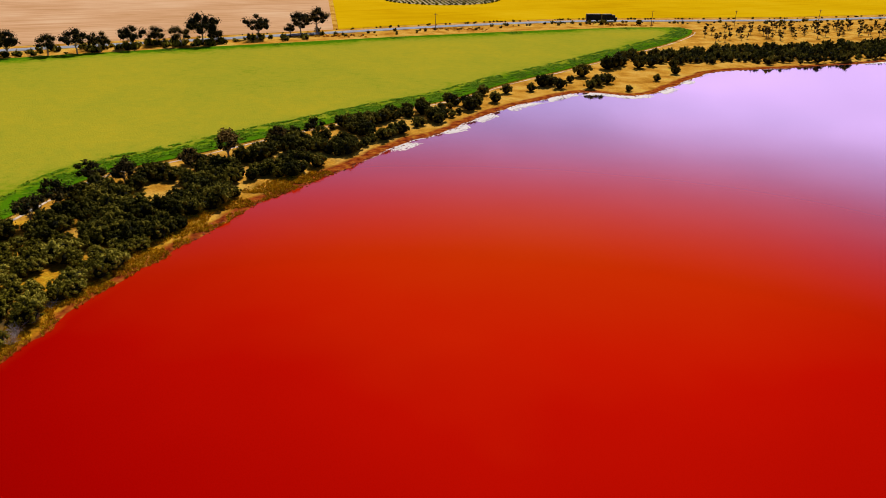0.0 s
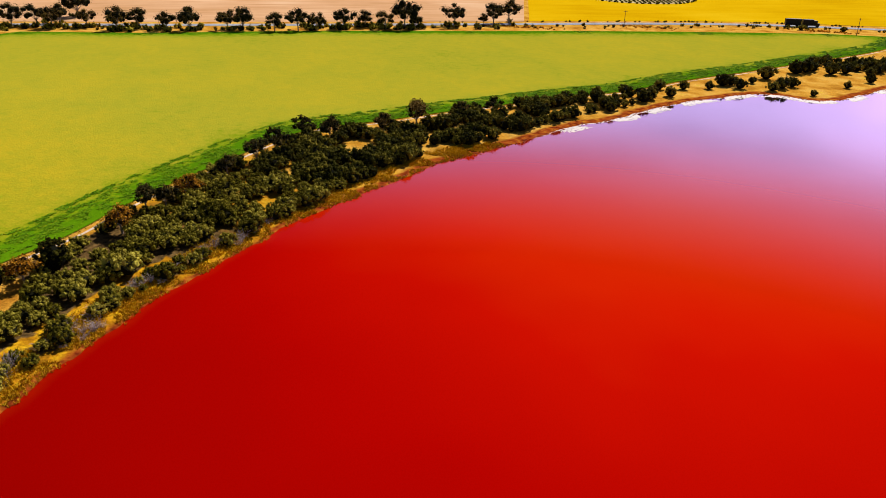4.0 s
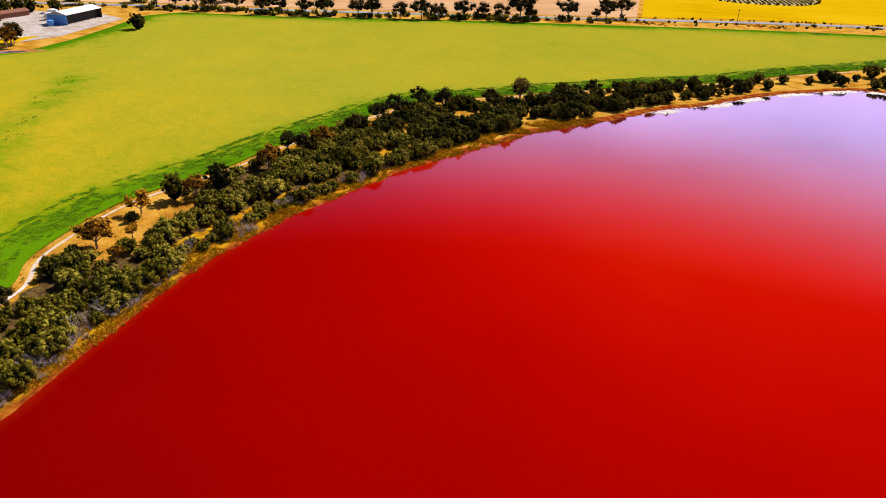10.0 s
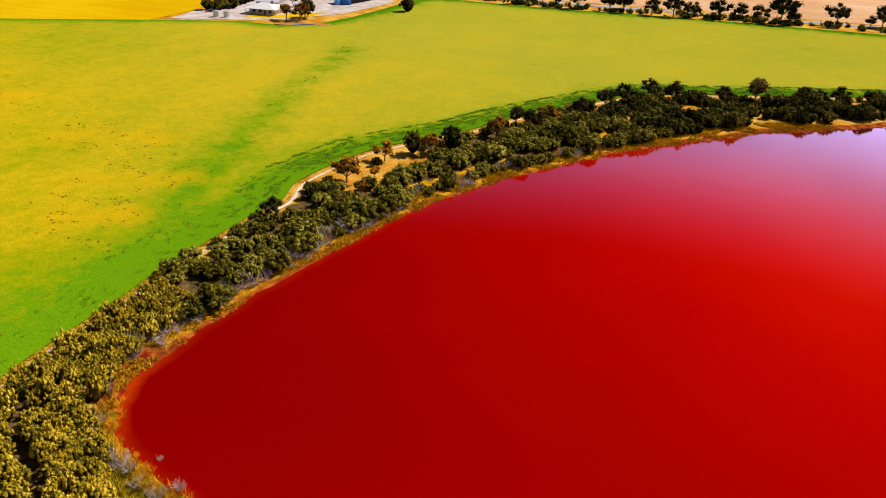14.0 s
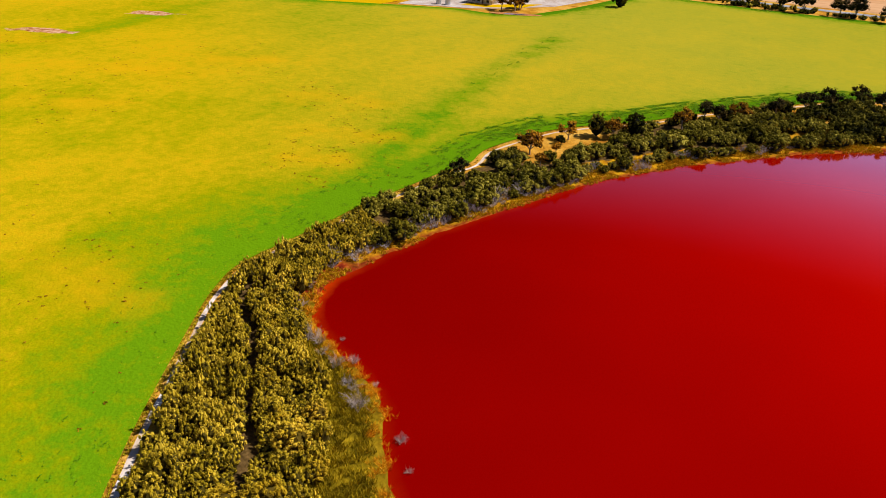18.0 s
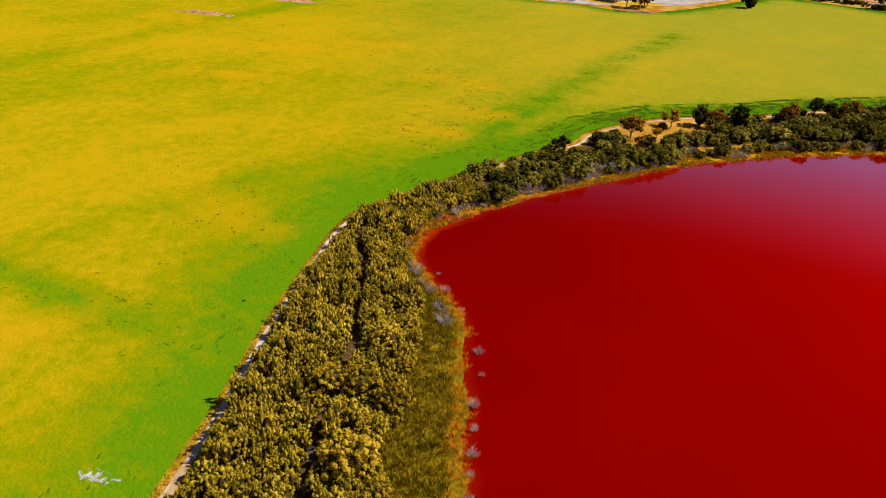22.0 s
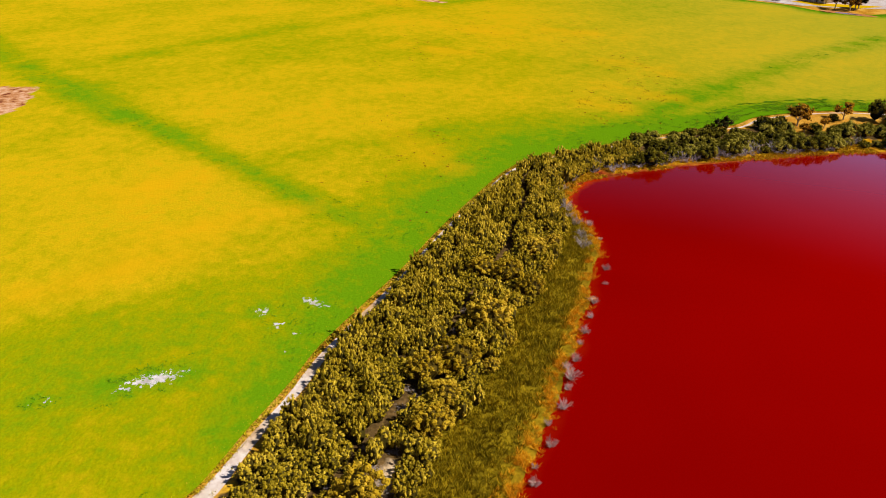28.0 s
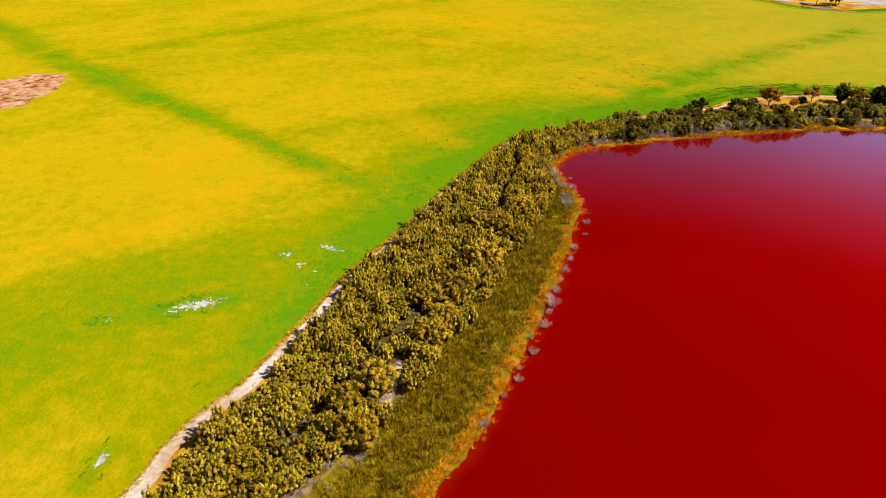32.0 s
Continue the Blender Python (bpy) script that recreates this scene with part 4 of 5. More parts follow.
LONE = [(54.2, 295.4, 1.5), (39.7, 278.7, 1.1), (42.3, 274, 1.1), (58.1, 280.1, 1.2), (31.2, 268.5, 0.8), (36.3, 276.4, 1.2), (21.9, 264, 0.9), (76.8, 327.4, 1.4), (67.5, 311.5, 1.5),
        (81.4, 315, 1.3), (54, 275, 1.0), (62, 284, 1.1), (82.7, 290.5, 0.7), (93.8, 304.2, 0.9), (67.5, 271.5, 0.6), (72, 316, 1.4), (75, 320, 1.2), (48, 285, 0.7), (88, 320, 1.2), (97, 318, 1.0)]
for x, yy, s0 in LONE:
    c, s = DARK_T[rng.integers(len(DARK_T))]
    plant("round_bush", x, yy, rng.uniform(0, 360), s0 * 1.4, c, LEAF_DARK, s, BARK, "lone round dark bush standing on orange sand", "bush", "lone bushes on the sand flat", stem="stem")

# dark belt of bushes on the far shore
q = np.column_stack([rng.uniform(80, 330, 6000), rng.uniform(318, 440, 6000)])
mid = np.interp(q[:, 0], (80, 130, 200, 260, 330), (334, 346, 362, 383, 406))
q = q[(np.abs(q[:, 1] - mid) < np.interp(q[:, 0], (80, 150, 330), (9, 18, 24)) * rng.uniform(0.4, 1.25, len(q))) & (from_shore(q) > 5) & (from_field(q) > 3)]
far_q = free_spots(q, 2.05, [])
far_t = [shrub_crown(2.2, 3.4, 8, 6, 0.3) for k in range(4)]
spread("far_shore_bushes", far_t, [(p[0], p[1], level(*p) - 0.05, rng.uniform(0.5, 1.2), 1.0) for p in far_q], LEAF_DARK_MANY, "dark belt of bushes on the far lake shore", "bushes")

# ---- gum trees along the track ----
GUMS = [gum(5.0, 2.5, 4, 46, 0.2) for k in range(4)]
GUMS = [(mesh_of("trunk", *w), mesh_of("crown", *c)) for w, c in GUMS]
for w, c in GUMS:
    w.materials.append(PALE_BARK)
GOLD = [(w, c.copy()) for w, c in GUMS]
for w, c in GUMS:
    c.materials.append(LEAF_GUM)
for w, c in GOLD:
    c.materials.append(LEAF_GOLD)
for k, (x, yy, h, sort) in enumerate(EDGE_TREES):
    if sort > 1:
        dense = shrub_crown(2.5, 5.6, 48, 26, 0.16)
        plant("round_tree", x, yy, 20, h / 4.7, mesh_of("crown", *dense), LEAF_DARK, mesh_of("trunk", *stems(0.6, 5.0, 3, 0.12)), BARK, "dense dark rounded tree beside the track", "tree")
        continue
    w, c = (GOLD if sort == 1 else GUMS)[k % 4]
    label = "small gum tree with rusty golden foliage beside the track" if sort == 1 else "small gum tree with dark open crown beside the field"
    plant("gum_tree", x, yy, rng.uniform(0, 360), h / 4.1, c, LEAF_GUM, w, PALE_BARK, label, "tree", "gum trees along the track")
for x, yy, s0 in ((-91.9, 51.9, 0.8), (-86.3, 28.9, 1.2), (-84.5, 32.2, 1.3), (-88.5, 35, 1.0)):
    c, s = DARK_T[k % 4]
    plant("bush", x, yy, 40 * s0, s0, c, LEAF_DARK, s, BARK, "dark bush at the edge of a sandy clearing", "bush", stem="stem")

# ---- roadside gums ----
ROAD_TREES = [(-290, 281, 13), (-283, 290, 12), (-271, 286, 11), (-285, 321, 16), (-258, 295, 10), (-240, 293, 13), (-235, 302, 12), (-219, 302, 10), (-209, 306, 13), (-194, 316, 11),
              (-186.5, 318, 13), (-171.6, 322, 11), (-161, 326.5, 12), (-153.4, 332, 10), (-142, 341, 12), (-135.2, 352, 10), (-123.3, 350.5, 11), (-115, 356, 16), (-110, 359, 9), (-93.8, 375, 13),
              (-79.8, 387, 7), (-75, 391, 13), (-68, 399, 14), (-305, 283, 13), (-322, 287, 12), (-340, 262, 14), (-356, 270, 13), (-372, 251, 12), (-278, 300, 11), (-250, 306, 9)]
BIG = [gum(10.0, rng.uniform(4.2, 6.0), 5, 36, 0.34, 0.12, 0.28) for k in range(5)]
BIG = [(mesh_of("trunk", *w), mesh_of("crown", *c)) for w, c in BIG]
for w, c in BIG:
    w.materials.append(PALE_BARK), c.materials.append(LEAF_GUM)
for k, (x, yy, h) in enumerate(ROAD_TREES):
    w, c = BIG[k % 5]
    h *= 0.88
    plant("roadside_gum", x, yy, rng.uniform(0, 360), h / 10.0, c, LEAF_GUM, w, PALE_BARK, "tall open-crowned gum tree on the grassy road verge", "tree", "gum trees along the road")
# low verge bushes
verge = []
for k in range(420):
    i = rng.integers(8, len(road_line) - 30)
    p = road_line[i] + rng.normal(scale=1, size=2) * (7, 3.5) + (4.5, -9.5)
    verge.append(p)
verge = np.array(verge + [(x + rng.normal() * 3.5, yy + rng.normal() * 1.8 - 0.5) for x, yy, h in ROAD_TREES for k in range(9)])
gap_road = off_line(verge, road_line)
verge = verge[(gap_road > 5) & (from_field(verge) > 2.5)]
bush_t = [shrub_crown(0.9, 1.0, 5, 6, 0.2) for k in range(4)]
spread("verge_bushes", bush_t, [(p[0], p[1], level(*p) - 0.05, rng.uniform(0.5, 1.4) * (1.7 if p[0] < -60 else 1.0), rng.uniform(0.8, 1.3)) for p in verge], LEAF_GREEN_MANY, "low scrubby bushes on the road verge", "bushes")

# two fresh green bushes and rusty scrub by the road, low bushes on its far side
for x, yy, s0 in ((90.5, 446, 1.25), (113, 449, 1.2)):
    c, s = GREEN_T[0]
    plant("green_bush", x, yy, 30 * s0, s0, c, LEAF_GREEN, s, BARK, "rounded green bush beside the country road", "bush", stem="stem")
q = np.vstack([np.column_stack([rng.normal(101, 8, 80), rng.normal(444, 1.8, 80)]), np.column_stack([rng.normal(5, 12, 100), rng.normal(419, 3, 100)]), np.column_stack([rng.normal(-60, 14, 80), rng.normal(388, 2.5, 80)])])
q = q[(off_line(q, road_line) > 4.5) & (from_field(q) > 2)]
spread("rusty_scrub", bush_t, [(p[0], p[1], level(*p) - 0.05, rng.uniform(0.3, 0.8), 0.8) for p in q], GRASS_RUST, "low rusty scrub on the road verge", "scrub")
i = rng.integers(len(road_line) // 3, len(road_line) - 30, 170)
e = np.gradient(road_line, axis=0)[i]
e /= np.linalg.norm(e, axis=1)[:, None]
q = road_line[i] + np.column_stack([-e[:, 1], e[:, 0]]) * rng.uniform(6, 8.5, (170, 1)) + e * rng.uniform(-3, 3, (170, 1))
spread("far_verge_bushes", bush_t, [(p[0], p[1], level(*p) - 0.05, rng.uniform(0.4, 1.0), 1.0) for p in q], LEAF_DARK_MANY, "low dark bushes along the far side of the road", "bushes")

# thin trees behind the far belt
q = np.column_stack([rng.uniform(135, 330, 400), rng.uniform(380, 462, 400)])
q = q[(q[:, 1] > np.interp(q[:, 0], (135, 330), (385, 440))) & (q[:, 1] < np.interp(q[:, 0], (135, 330), (425, 470))) & (from_field(q) > 6)]
q = free_spots(q, 4.2, [])
THIN = [gum(5.6, 1.8, 3, 14, 0.26) for k in range(4)]
THIN = [(mesh_of("trunk", *w), mesh_of("crown", *c)) for w, c in THIN]
for k, p in enumerate(q[:110]):
    w, c = THIN[k % 4]
    plant("thin_tree", p[0], p[1], rng.uniform(0, 360), rng.uniform(0.55, 1.05), c, LEAF_GUM, w, PALE_BARK, "thin pale-stemmed tree in dry grass behind the shore", "tree", "thin trees behind the far shore")

# ---- grasses ----
MARSH_T = [tuft(6, 0.8, 0.03, 0.5) for k in range(6)]
TUSSOCK_T = [tuft(13, 0.75, 0.028, 0.75) for k in range(6)]
q = belt_q[(belt_q[:, 1] < -30) & (belt_d > 0.2)]
mw = np.interp(q[:, 0], (-46, -36, -20, 5, 30, 60), (1.5, 4.0, 7.5, 9.5, 10.5, 12))
keep = (from_shore(q) < mw + 1.0) & (off_line(q, BARE) > 1.1) & (off_line(q, BARE_B) > 1.1)
q = q[keep]
more = np.repeat(q, 4, 0) + rng.normal(scale=0.6, size=(len(q) * 4, 2))
md = from_shore(more)
gold = md < np.interp(more[:, 0], (-46, 0, 60), (1.4, 2.0, 2.3)) + rng.normal(scale=0.5, size=len(more))
spread("rushes", MARSH_T, [(p[0], p[1], level(*p), rng.uniform(0.7, 1.3), rng.uniform(0.75, 1.2) * (1 + 0.7 * noise.noise(Vector((p[0] * 0.8, p[1] * 0.8, 6))))) for p, z in zip(more[~gold & (md > 0.4)], md[~gold & (md > 0.4)])], GRASS_MARSH, "olive-gold marsh rushes between scrub and lake", "rushes")
isle = np.array([noise.noise(Vector((p[0] * 0.45, p[1] * 0.45, 8))) for p in more])
sel = gold & (md > np.where(isle > 0.05, -1.9, -0.3)) & (isle > -0.22) & (rng.uniform(0, 1, len(md)) < 0.75)
spread("marsh_edge_grass", TUSSOCK_T, [(p[0], p[1], level(*p), rng.uniform(0.6, 1.2), rng.uniform(0.6, 1.1)) for p, z in zip(more[sel], md[sel])], GRASS_RUST, "rust-orange grass tussocks along the waterline", "grass")
VERGE_T = [tuft(6, 0.42, 0.05, 0.7) for k in range(4)]
SHORE_T = [tuft(7, 0.55, 0.05, 0.5) for k in range(5)]
q = belt_q[(belt_q[:, 1] > -30) & (belt_q[:, 1] < 175) & (belt_d > 0.3) & (belt_d < 8)]
more = np.repeat(q, 4, 0) + rng.normal(scale=0.6, size=(len(q) * 4, 2))
md = from_shore(more)
clump = np.array([noise.noise(Vector((p[0] * 0.22, p[1] * 0.22, 5))) for p in more])
ok = (md > -0.2) & (clump > -0.2)
spread("shore_grass", SHORE_T, [(p[0], p[1], level(*p), rng.uniform(0.6, 1.3), rng.uniform(0.6, 1.1)) for p, z in zip(more[ok], md[ok])], GRASS_GOLD, "golden dry grass along the lake bank", "grass")

# lush weeds at the field margins, in drills along the edge
WEED_T = [leaves((0, 0, 0.08), (1.2, 0.34, 0.26), 8, 0.2, 1.2, 0.2) for k in range(6)]


def drills(line, count, reach, lo=0):
    i = rng.integers(lo, len(line) - 1, count)
    e = line[i + 1] - line[i]
    e /= np.linalg.norm(e, axis=1)[:, None]
    side = rng.choice((1.6, 2.8, 4.2, 6.0, 8.0, 10.5), count) * reach / 6 + rng.normal(scale=0.5, size=count)
    if reach < 6:
        side = rng.normal(scale=reach, size=count)
    q = line[i] + e * rng.uniform(-4, 4, (count, 1)) + np.column_stack([-e[:, 1], e[:, 0]]) * side[:, None]
    return np.column_stack([q, np.arctan2(e[:, 1], e[:, 0]) + rng.normal(scale=0.25, size=count)])


q = np.vstack([drills(edge_line, 42000, 6.0, 12), drills(drain_a, 2600, 3.4), drills(drain_b, 200, 2.5), drills(np.array(EDGE_FAR[:10], float), 2600, 4.0)])
round_salt = np.vstack([np.column_stack([rng.normal(x, a * 0.8, int(90 * a)), rng.normal(yy, a * 0.8, int(90 * a)), rng.uniform(0, 6, int(90 * a))]) for x, yy, a, c, turn in SALT])
round_salt = round_salt[(salt_gap(round_salt[:, :2]) > 1.1) & (from_field(round_salt[:, :2]) < -1.6)]
q = np.vstack([q, round_salt])
lush = np.minimum(off_line(q[:, :2], drain_a) / 8, salt_gap(q[:, :2]) / 3) < 1
clump = np.array([noise.noise(Vector((p[0] * 0.5, p[1] * 0.5, 9))) + 0.5 * noise.noise(Vector((p[0] * 0.1, p[1] * 0.1, 3))) for p in q])
q = q[(clump > 0.08) & (from_field(q[:, :2]) < -1.6) & ((rng.uniform(0, 1, len(q)) < np.interp(q[:, 1], (-100, -40, 20), (0.0, 0.04, 1.0))) | (lush & (rng.uniform(0, 1, len(q)) < np.where(off_line(q[:, :2], edge_line) < 14, 0.05, 0.6))))]
spread("weeds", WEED_T, [(p[0], p[1], level(p[0], p[1]) + 0.18, rng.uniform(0.5, 1.1) * (min(1.1 + (p[1] - 20) / 220, 1.9) if p[1] > 20 else 0.75), 0.6, p[2]) for p in q], WEED, "lush dark green weed clumps along the field margin", "weeds")
q = np.vstack([drills(edge_line[:110], 9000, 0.8, 4), drills(edge_line, 3000, 0.9, 100)])
q = q[off_line(q[:, :2], track_line) > np.where(q[:, 1] < -40, 0.55, 0.4)]
spread("verge_grass", VERGE_T, [(p[0], p[1], level(p[0], p[1]) + 0.02, rng.uniform(0.5, 1.1), 0.8) for p in q], GRASS_VERGE, "straw-yellow grass between crop and track", "grass")

# ---- salt crust and stones on the north shore ----
SALT_CRUST = plain("white_salt_crust", (0.64, 0.57, 0.58), 0.6, 0.0, 0.1, 2.0)
STONE = plain("rust_stained_stone", (0.28, 0.06, 0.02), 0.9, 0.0, 0.4, 2.0)
i0, i1 = np.argmin(off_line(shore_line, np.array([(95, 291), (95.1, 291)]))), np.argmin(off_line(shore_line, np.array([(-14, 195), (-14.1, 195)])))
i = rng.integers(min(i0, i1), max(i0, i1), 14000)
q = shore_line[i] + rng.normal(scale=1.6, size=(14000, 2))
d = raster(cell_d, q)
patch = np.array([noise.noise(Vector((p[0] * 0.08, p[1] * 0.08, 1))) for p in q])
q, d = q[(d > -3.4) & (d < 0.8) & (patch > -0.08)], d[(d > -3.4) & (d < 0.8) & (patch > -0.08)]
plate_t = [lump((0, 0, 0), (1.0, 0.6, 0.05), 0.35, OCTA) for k in range(6)]
spread("salt_crust", plate_t, [(p[0], p[1], max(level(*p), 0.0) + 0.02, rng.uniform(0.12, 0.62), 1.0) for p in q], SALT_CRUST, "white salt crust at the edge of the lake", "salt crust")
q = shore_line[rng.integers(20, 330 if len(shore_line) > 340 else len(shore_line) - 10, 1500)] + rng.normal(scale=0.9, size=(1500, 2))
q = q[(raster(cell_d, q) > -0.5) & (q[:, 1] > 130)]
stone_t = [lump((0, 0, 0), (0.3, 0.22, 0.16), 0.3) for k in range(5)]
spread("shore_stones", stone_t, [(p[0], p[1], max(level(*p), -0.05) + 0.02, rng.uniform(0.4, 1.3), 1.0) for p in q], STONE, "small rust-stained stones along the waterline", "stones")

# ---- dead wood ----
DEADS = [mesh_of("dead_shrub", *dead_shrub(0.95, 1.15, 34, 0.036)) for k in range(5)]
for me in DEADS:
    me.materials.append(DEAD)
for x, yy, s0 in ((35.7, -55.2, 0.8), (29.6, -52.0, 0.9), (22.8, -49.0, 1.0), (16.8, -46.6, 1.3), (12.9, -45, 0.9), (6, -42, 0.9), (-2.1, -38.6, 0.9), (2, -40.2, 0.7), (44.5, -61.0, 0.8),
                  (14.6, -46.6, 0.8), (19, -47.6, 0.7), (9, -43.4, 0.6), (-8, -35, 0.6), (-13, -33.6, 0.9), (-24, -31.6, 0.5), (-30, -32.2, 0.9), (-36, -31.3, 0.5), (26, -51.6, 0.6), (33, -54.6, 0.5), (39, -57.6, 0.5)):
    ob = part("dead_shrub", DEADS[rng.integers(5)], DEAD)
    ob.matrix_basis = pose(x, yy, min(level(x, yy), 0.02) - 0.02, 0, 0, rng.uniform(0, 360)) @ Matrix.Scale(s0 * 1.1, 4)
    tagged(ob, "bleached leafless shrub standing in shallow red water", "dead shrub", "dead shrubs at the waterline")
DEAD_T = [dead_shrub(1.3, 1.3, 20, 0.028) for k in range(5)]
q = belt_q[(belt_q[:, 1] > -36) & (belt_q[:, 1] < 110) & (belt_d > 1.8) & (belt_d < 6.5)]
dens = np.interp(q[:, 1], (-36, -20, -8, 14, 50, 110), (0.5, 0.7, 1.0, 1.0, 0.2, 0.1))
q = free_spots(q[rng.uniform(0, 1, len(q)) < dens * 0.22], 0.95, [])
spread("dead_brush", DEAD_T, [(p[0], p[1], level(*p), rng.uniform(0.8, 1.5), rng.uniform(0.6, 1.15)) for p in q], BRUSH, "tangle of bleached dead brush below the scrub", "dead brush")

# fallen branches on the bare patches beside the marsh
q = np.vstack([BARE[rng.integers(0, len(BARE), 40)] + rng.normal(scale=1.2, size=(40, 2)), BARE_B[rng.integers(0, len(BARE_B), 26)] + rng.normal(scale=1.6, size=(26, 2)),
               LANE[rng.integers(len(LANE) // 2, len(LANE), 20)] + rng.normal(scale=0.8, size=(20, 2))])
spread("fallen_branches", DEAD_T, [(p[0], p[1], level(*p), rng.uniform(0.5, 0.95), 0.35) for p in q], BRUSH, "grey fallen branches on bare sand beside the marsh", "branches")

# withered clumps in the ripest parts of the crop
STRAW_T = [leaves((0, 0, 0.05), (0.6, 0.25, 0.16), 6, 0.2, 1.2, 0.2) for k in range(5)]
q = np.vstack([np.column_stack([rng.normal(x, a * 0.7, 220), rng.normal(yy, c * 0.9, 220)]) for x, yy, a, c, t in DRY[3:]])
clump = np.array([noise.noise(Vector((p[0] * 0.2, p[1] * 0.2, 6))) for p in q])
q = q[(clump > 0.05) & (from_field(q) < -4)]
STRAW = foliage("withered_brown_leaves", (0.12, 0.05, 0.004), (0.28, 0.14, 0.006), (0.42, 0.26, 0.01), "tint")
spread("withered_clumps", STRAW_T, [(p[0], p[1], level(*p) + 0.18, rng.uniform(0.4, 1.0), 1.0) for p in q], STRAW, "withered brown clumps in the ripest crop", "dry plants")

# ---- homestead ----
WHITE_ROOF = plain("white_roof_sheet", (0.74, 0.72, 0.72), 0.45, 0.0, 0.06, 0.6)
LILAC_ROOF = plain("pale_lilac_roof_sheet", (0.60, 0.54, 0.62), 0.5, 0.0, 0.08, 0.6)
CREAM = plain("cream_house_wall", (0.62, 0.55, 0.46), 0.8, 0.0, 0.08, 1.0)
GLASS = plain("dark_window_glass", (0.02, 0.025, 0.03), 0.1, 0.0, 0.1, 1.0)
BLUE_SHEET = plain("blue_shed_sheet", (0.12, 0.34, 0.78), 0.5, 0.0, 0.12, 0.8)
DARK_SHEET = plain("dark_shed_sheet", (0.035, 0.03, 0.03), 0.7, 0.0, 0.2, 0.8)
BRICK_RED = plain("red_brown_brick", (0.24, 0.10, 0.07), 0.9, 0.0, 0.3, 2.0)
STEEL = plain("galvanised_steel", (0.55, 0.56, 0.58), 0.4, 0.7, 0.1, 1.0)
BLACK_PAINT = plain("black_trailer_sheet", (0.015, 0.017, 0.022), 0.4, 0.0, 0.3, 0.8)
RUBBER = plain("tyre_rubber", (0.02, 0.02, 0.02), 0.9, 0.0, 0.2, 5.0)
MUD = earth("red_pond_mud", (0.30, 0.10, 0.03), (0.42, 0.17, 0.05), (0.50, 0.24, 0.08), 0.4)

yard_ring = np.array([(-303, 112), (-287, 130), (-278, 140), (-272, 156), (-268, 186), (-284, 238), (-302, 243), (-338, 232), (-346, 192), (-320, 150), (-316, 132)], float)
yq = scatter(9, -350, 110, -265, 245)
sheet("yard", yq[inside(yq, yard_ring)], 0.10, YARD, lambda q: inside(q, yard_ring), "pale gravel farmyard round the homestead", "yard", None, [(yard_ring, True)])
lawn_ring = np.array([(-291, 141), (-278, 149), (-270, 166), (-276, 184), (-281, 170), (-284, 158), (-292, 149)], float)
sheet("dry_lawn", np.array([(-280, 155)]), 0.125, YELLOW_FIELD, lambda q: inside(q, lawn_ring), "dry golden grass in front of the farmhouse", "lawn", None, [(lawn_ring, True)])


def oval(x, y, a, c, turn, count=28):
    t = radians(turn)
    return np.array([(x + a * np.cos(u) * np.cos(t) - c * np.sin(u) * np.sin(t), y + a * np.cos(u) * np.sin(t) + c * np.sin(u) * np.cos(t)) for u in np.arange(count) * 2 * np.pi / count])


mud_ring = oval(-255.5, 152, 13, 3.6, 48)
sheet("pond_mud", np.array([(-255.5, 152)]), 0.26, MUD, lambda q: inside(q, mud_ring), "bare red-brown mud round a farm puddle", "mud", None, [(mud_ring, True)])
POND, n, l, b = material("grey_pond_water", 0.05, 0.5)
b.inputs[0].default_value = (0.10, 0.12, 0.16, 1)
pond_ring = oval(-254.5, 151.5, 6, 1.6, 48)
sheet("pond", np.array([(-254.5, 151.5)]), 0.30, POND, lambda q: inside(q, pond_ring), "small grey puddle in red mud at the field edge", "pond", None, [(pond_ring, True)])


def prism(pts, y0, y1):
    """A profile in x and z, drawn out along y."""
    k = len(pts)
    v = [(x, y0, z) for x, z in pts] + [(x, y1, z) for x, z in pts]
    f = []
    for i in range(k):
        a, c = i, (i + 1) % k
        f += [(a, c, c + k), (a, c + k, a + k)]
    f += [(0, i + 1, i) for i in range(1, k - 1)] + [(k, k + i, k + i + 1) for i in range(1, k - 1)]
    return np.array(v, float), np.array(f)


def hip_roof(w, dep, eave, ridge, over=0.6, t=0.12):
    x, y = w / 2 + over, dep / 2 + over
    r = max(0.3, x - y)
    v = [(-x, -y, eave), (x, -y, eave), (x, y, eave), (-x, y, eave), (-r, 0, ridge), (r, 0, ridge), (-x, -y, eave - t), (x, -y, eave - t), (x, y, eave - t), (-x, y, eave - t)]
    q = [(0, 1, 5, 4), (2, 3, 4, 5), (1, 2, 5), (3, 0, 4), (6, 7, 1, 0), (7, 8, 2, 1), (8, 9, 3, 2), (9, 6, 0, 3), (9, 8, 7, 6)]
    f = []
    for p in q:
        f += [(p[0], p[k], p[k + 1]) for k in range(1, len(p) - 1)]
    return np.array(v, float), np.array(f)


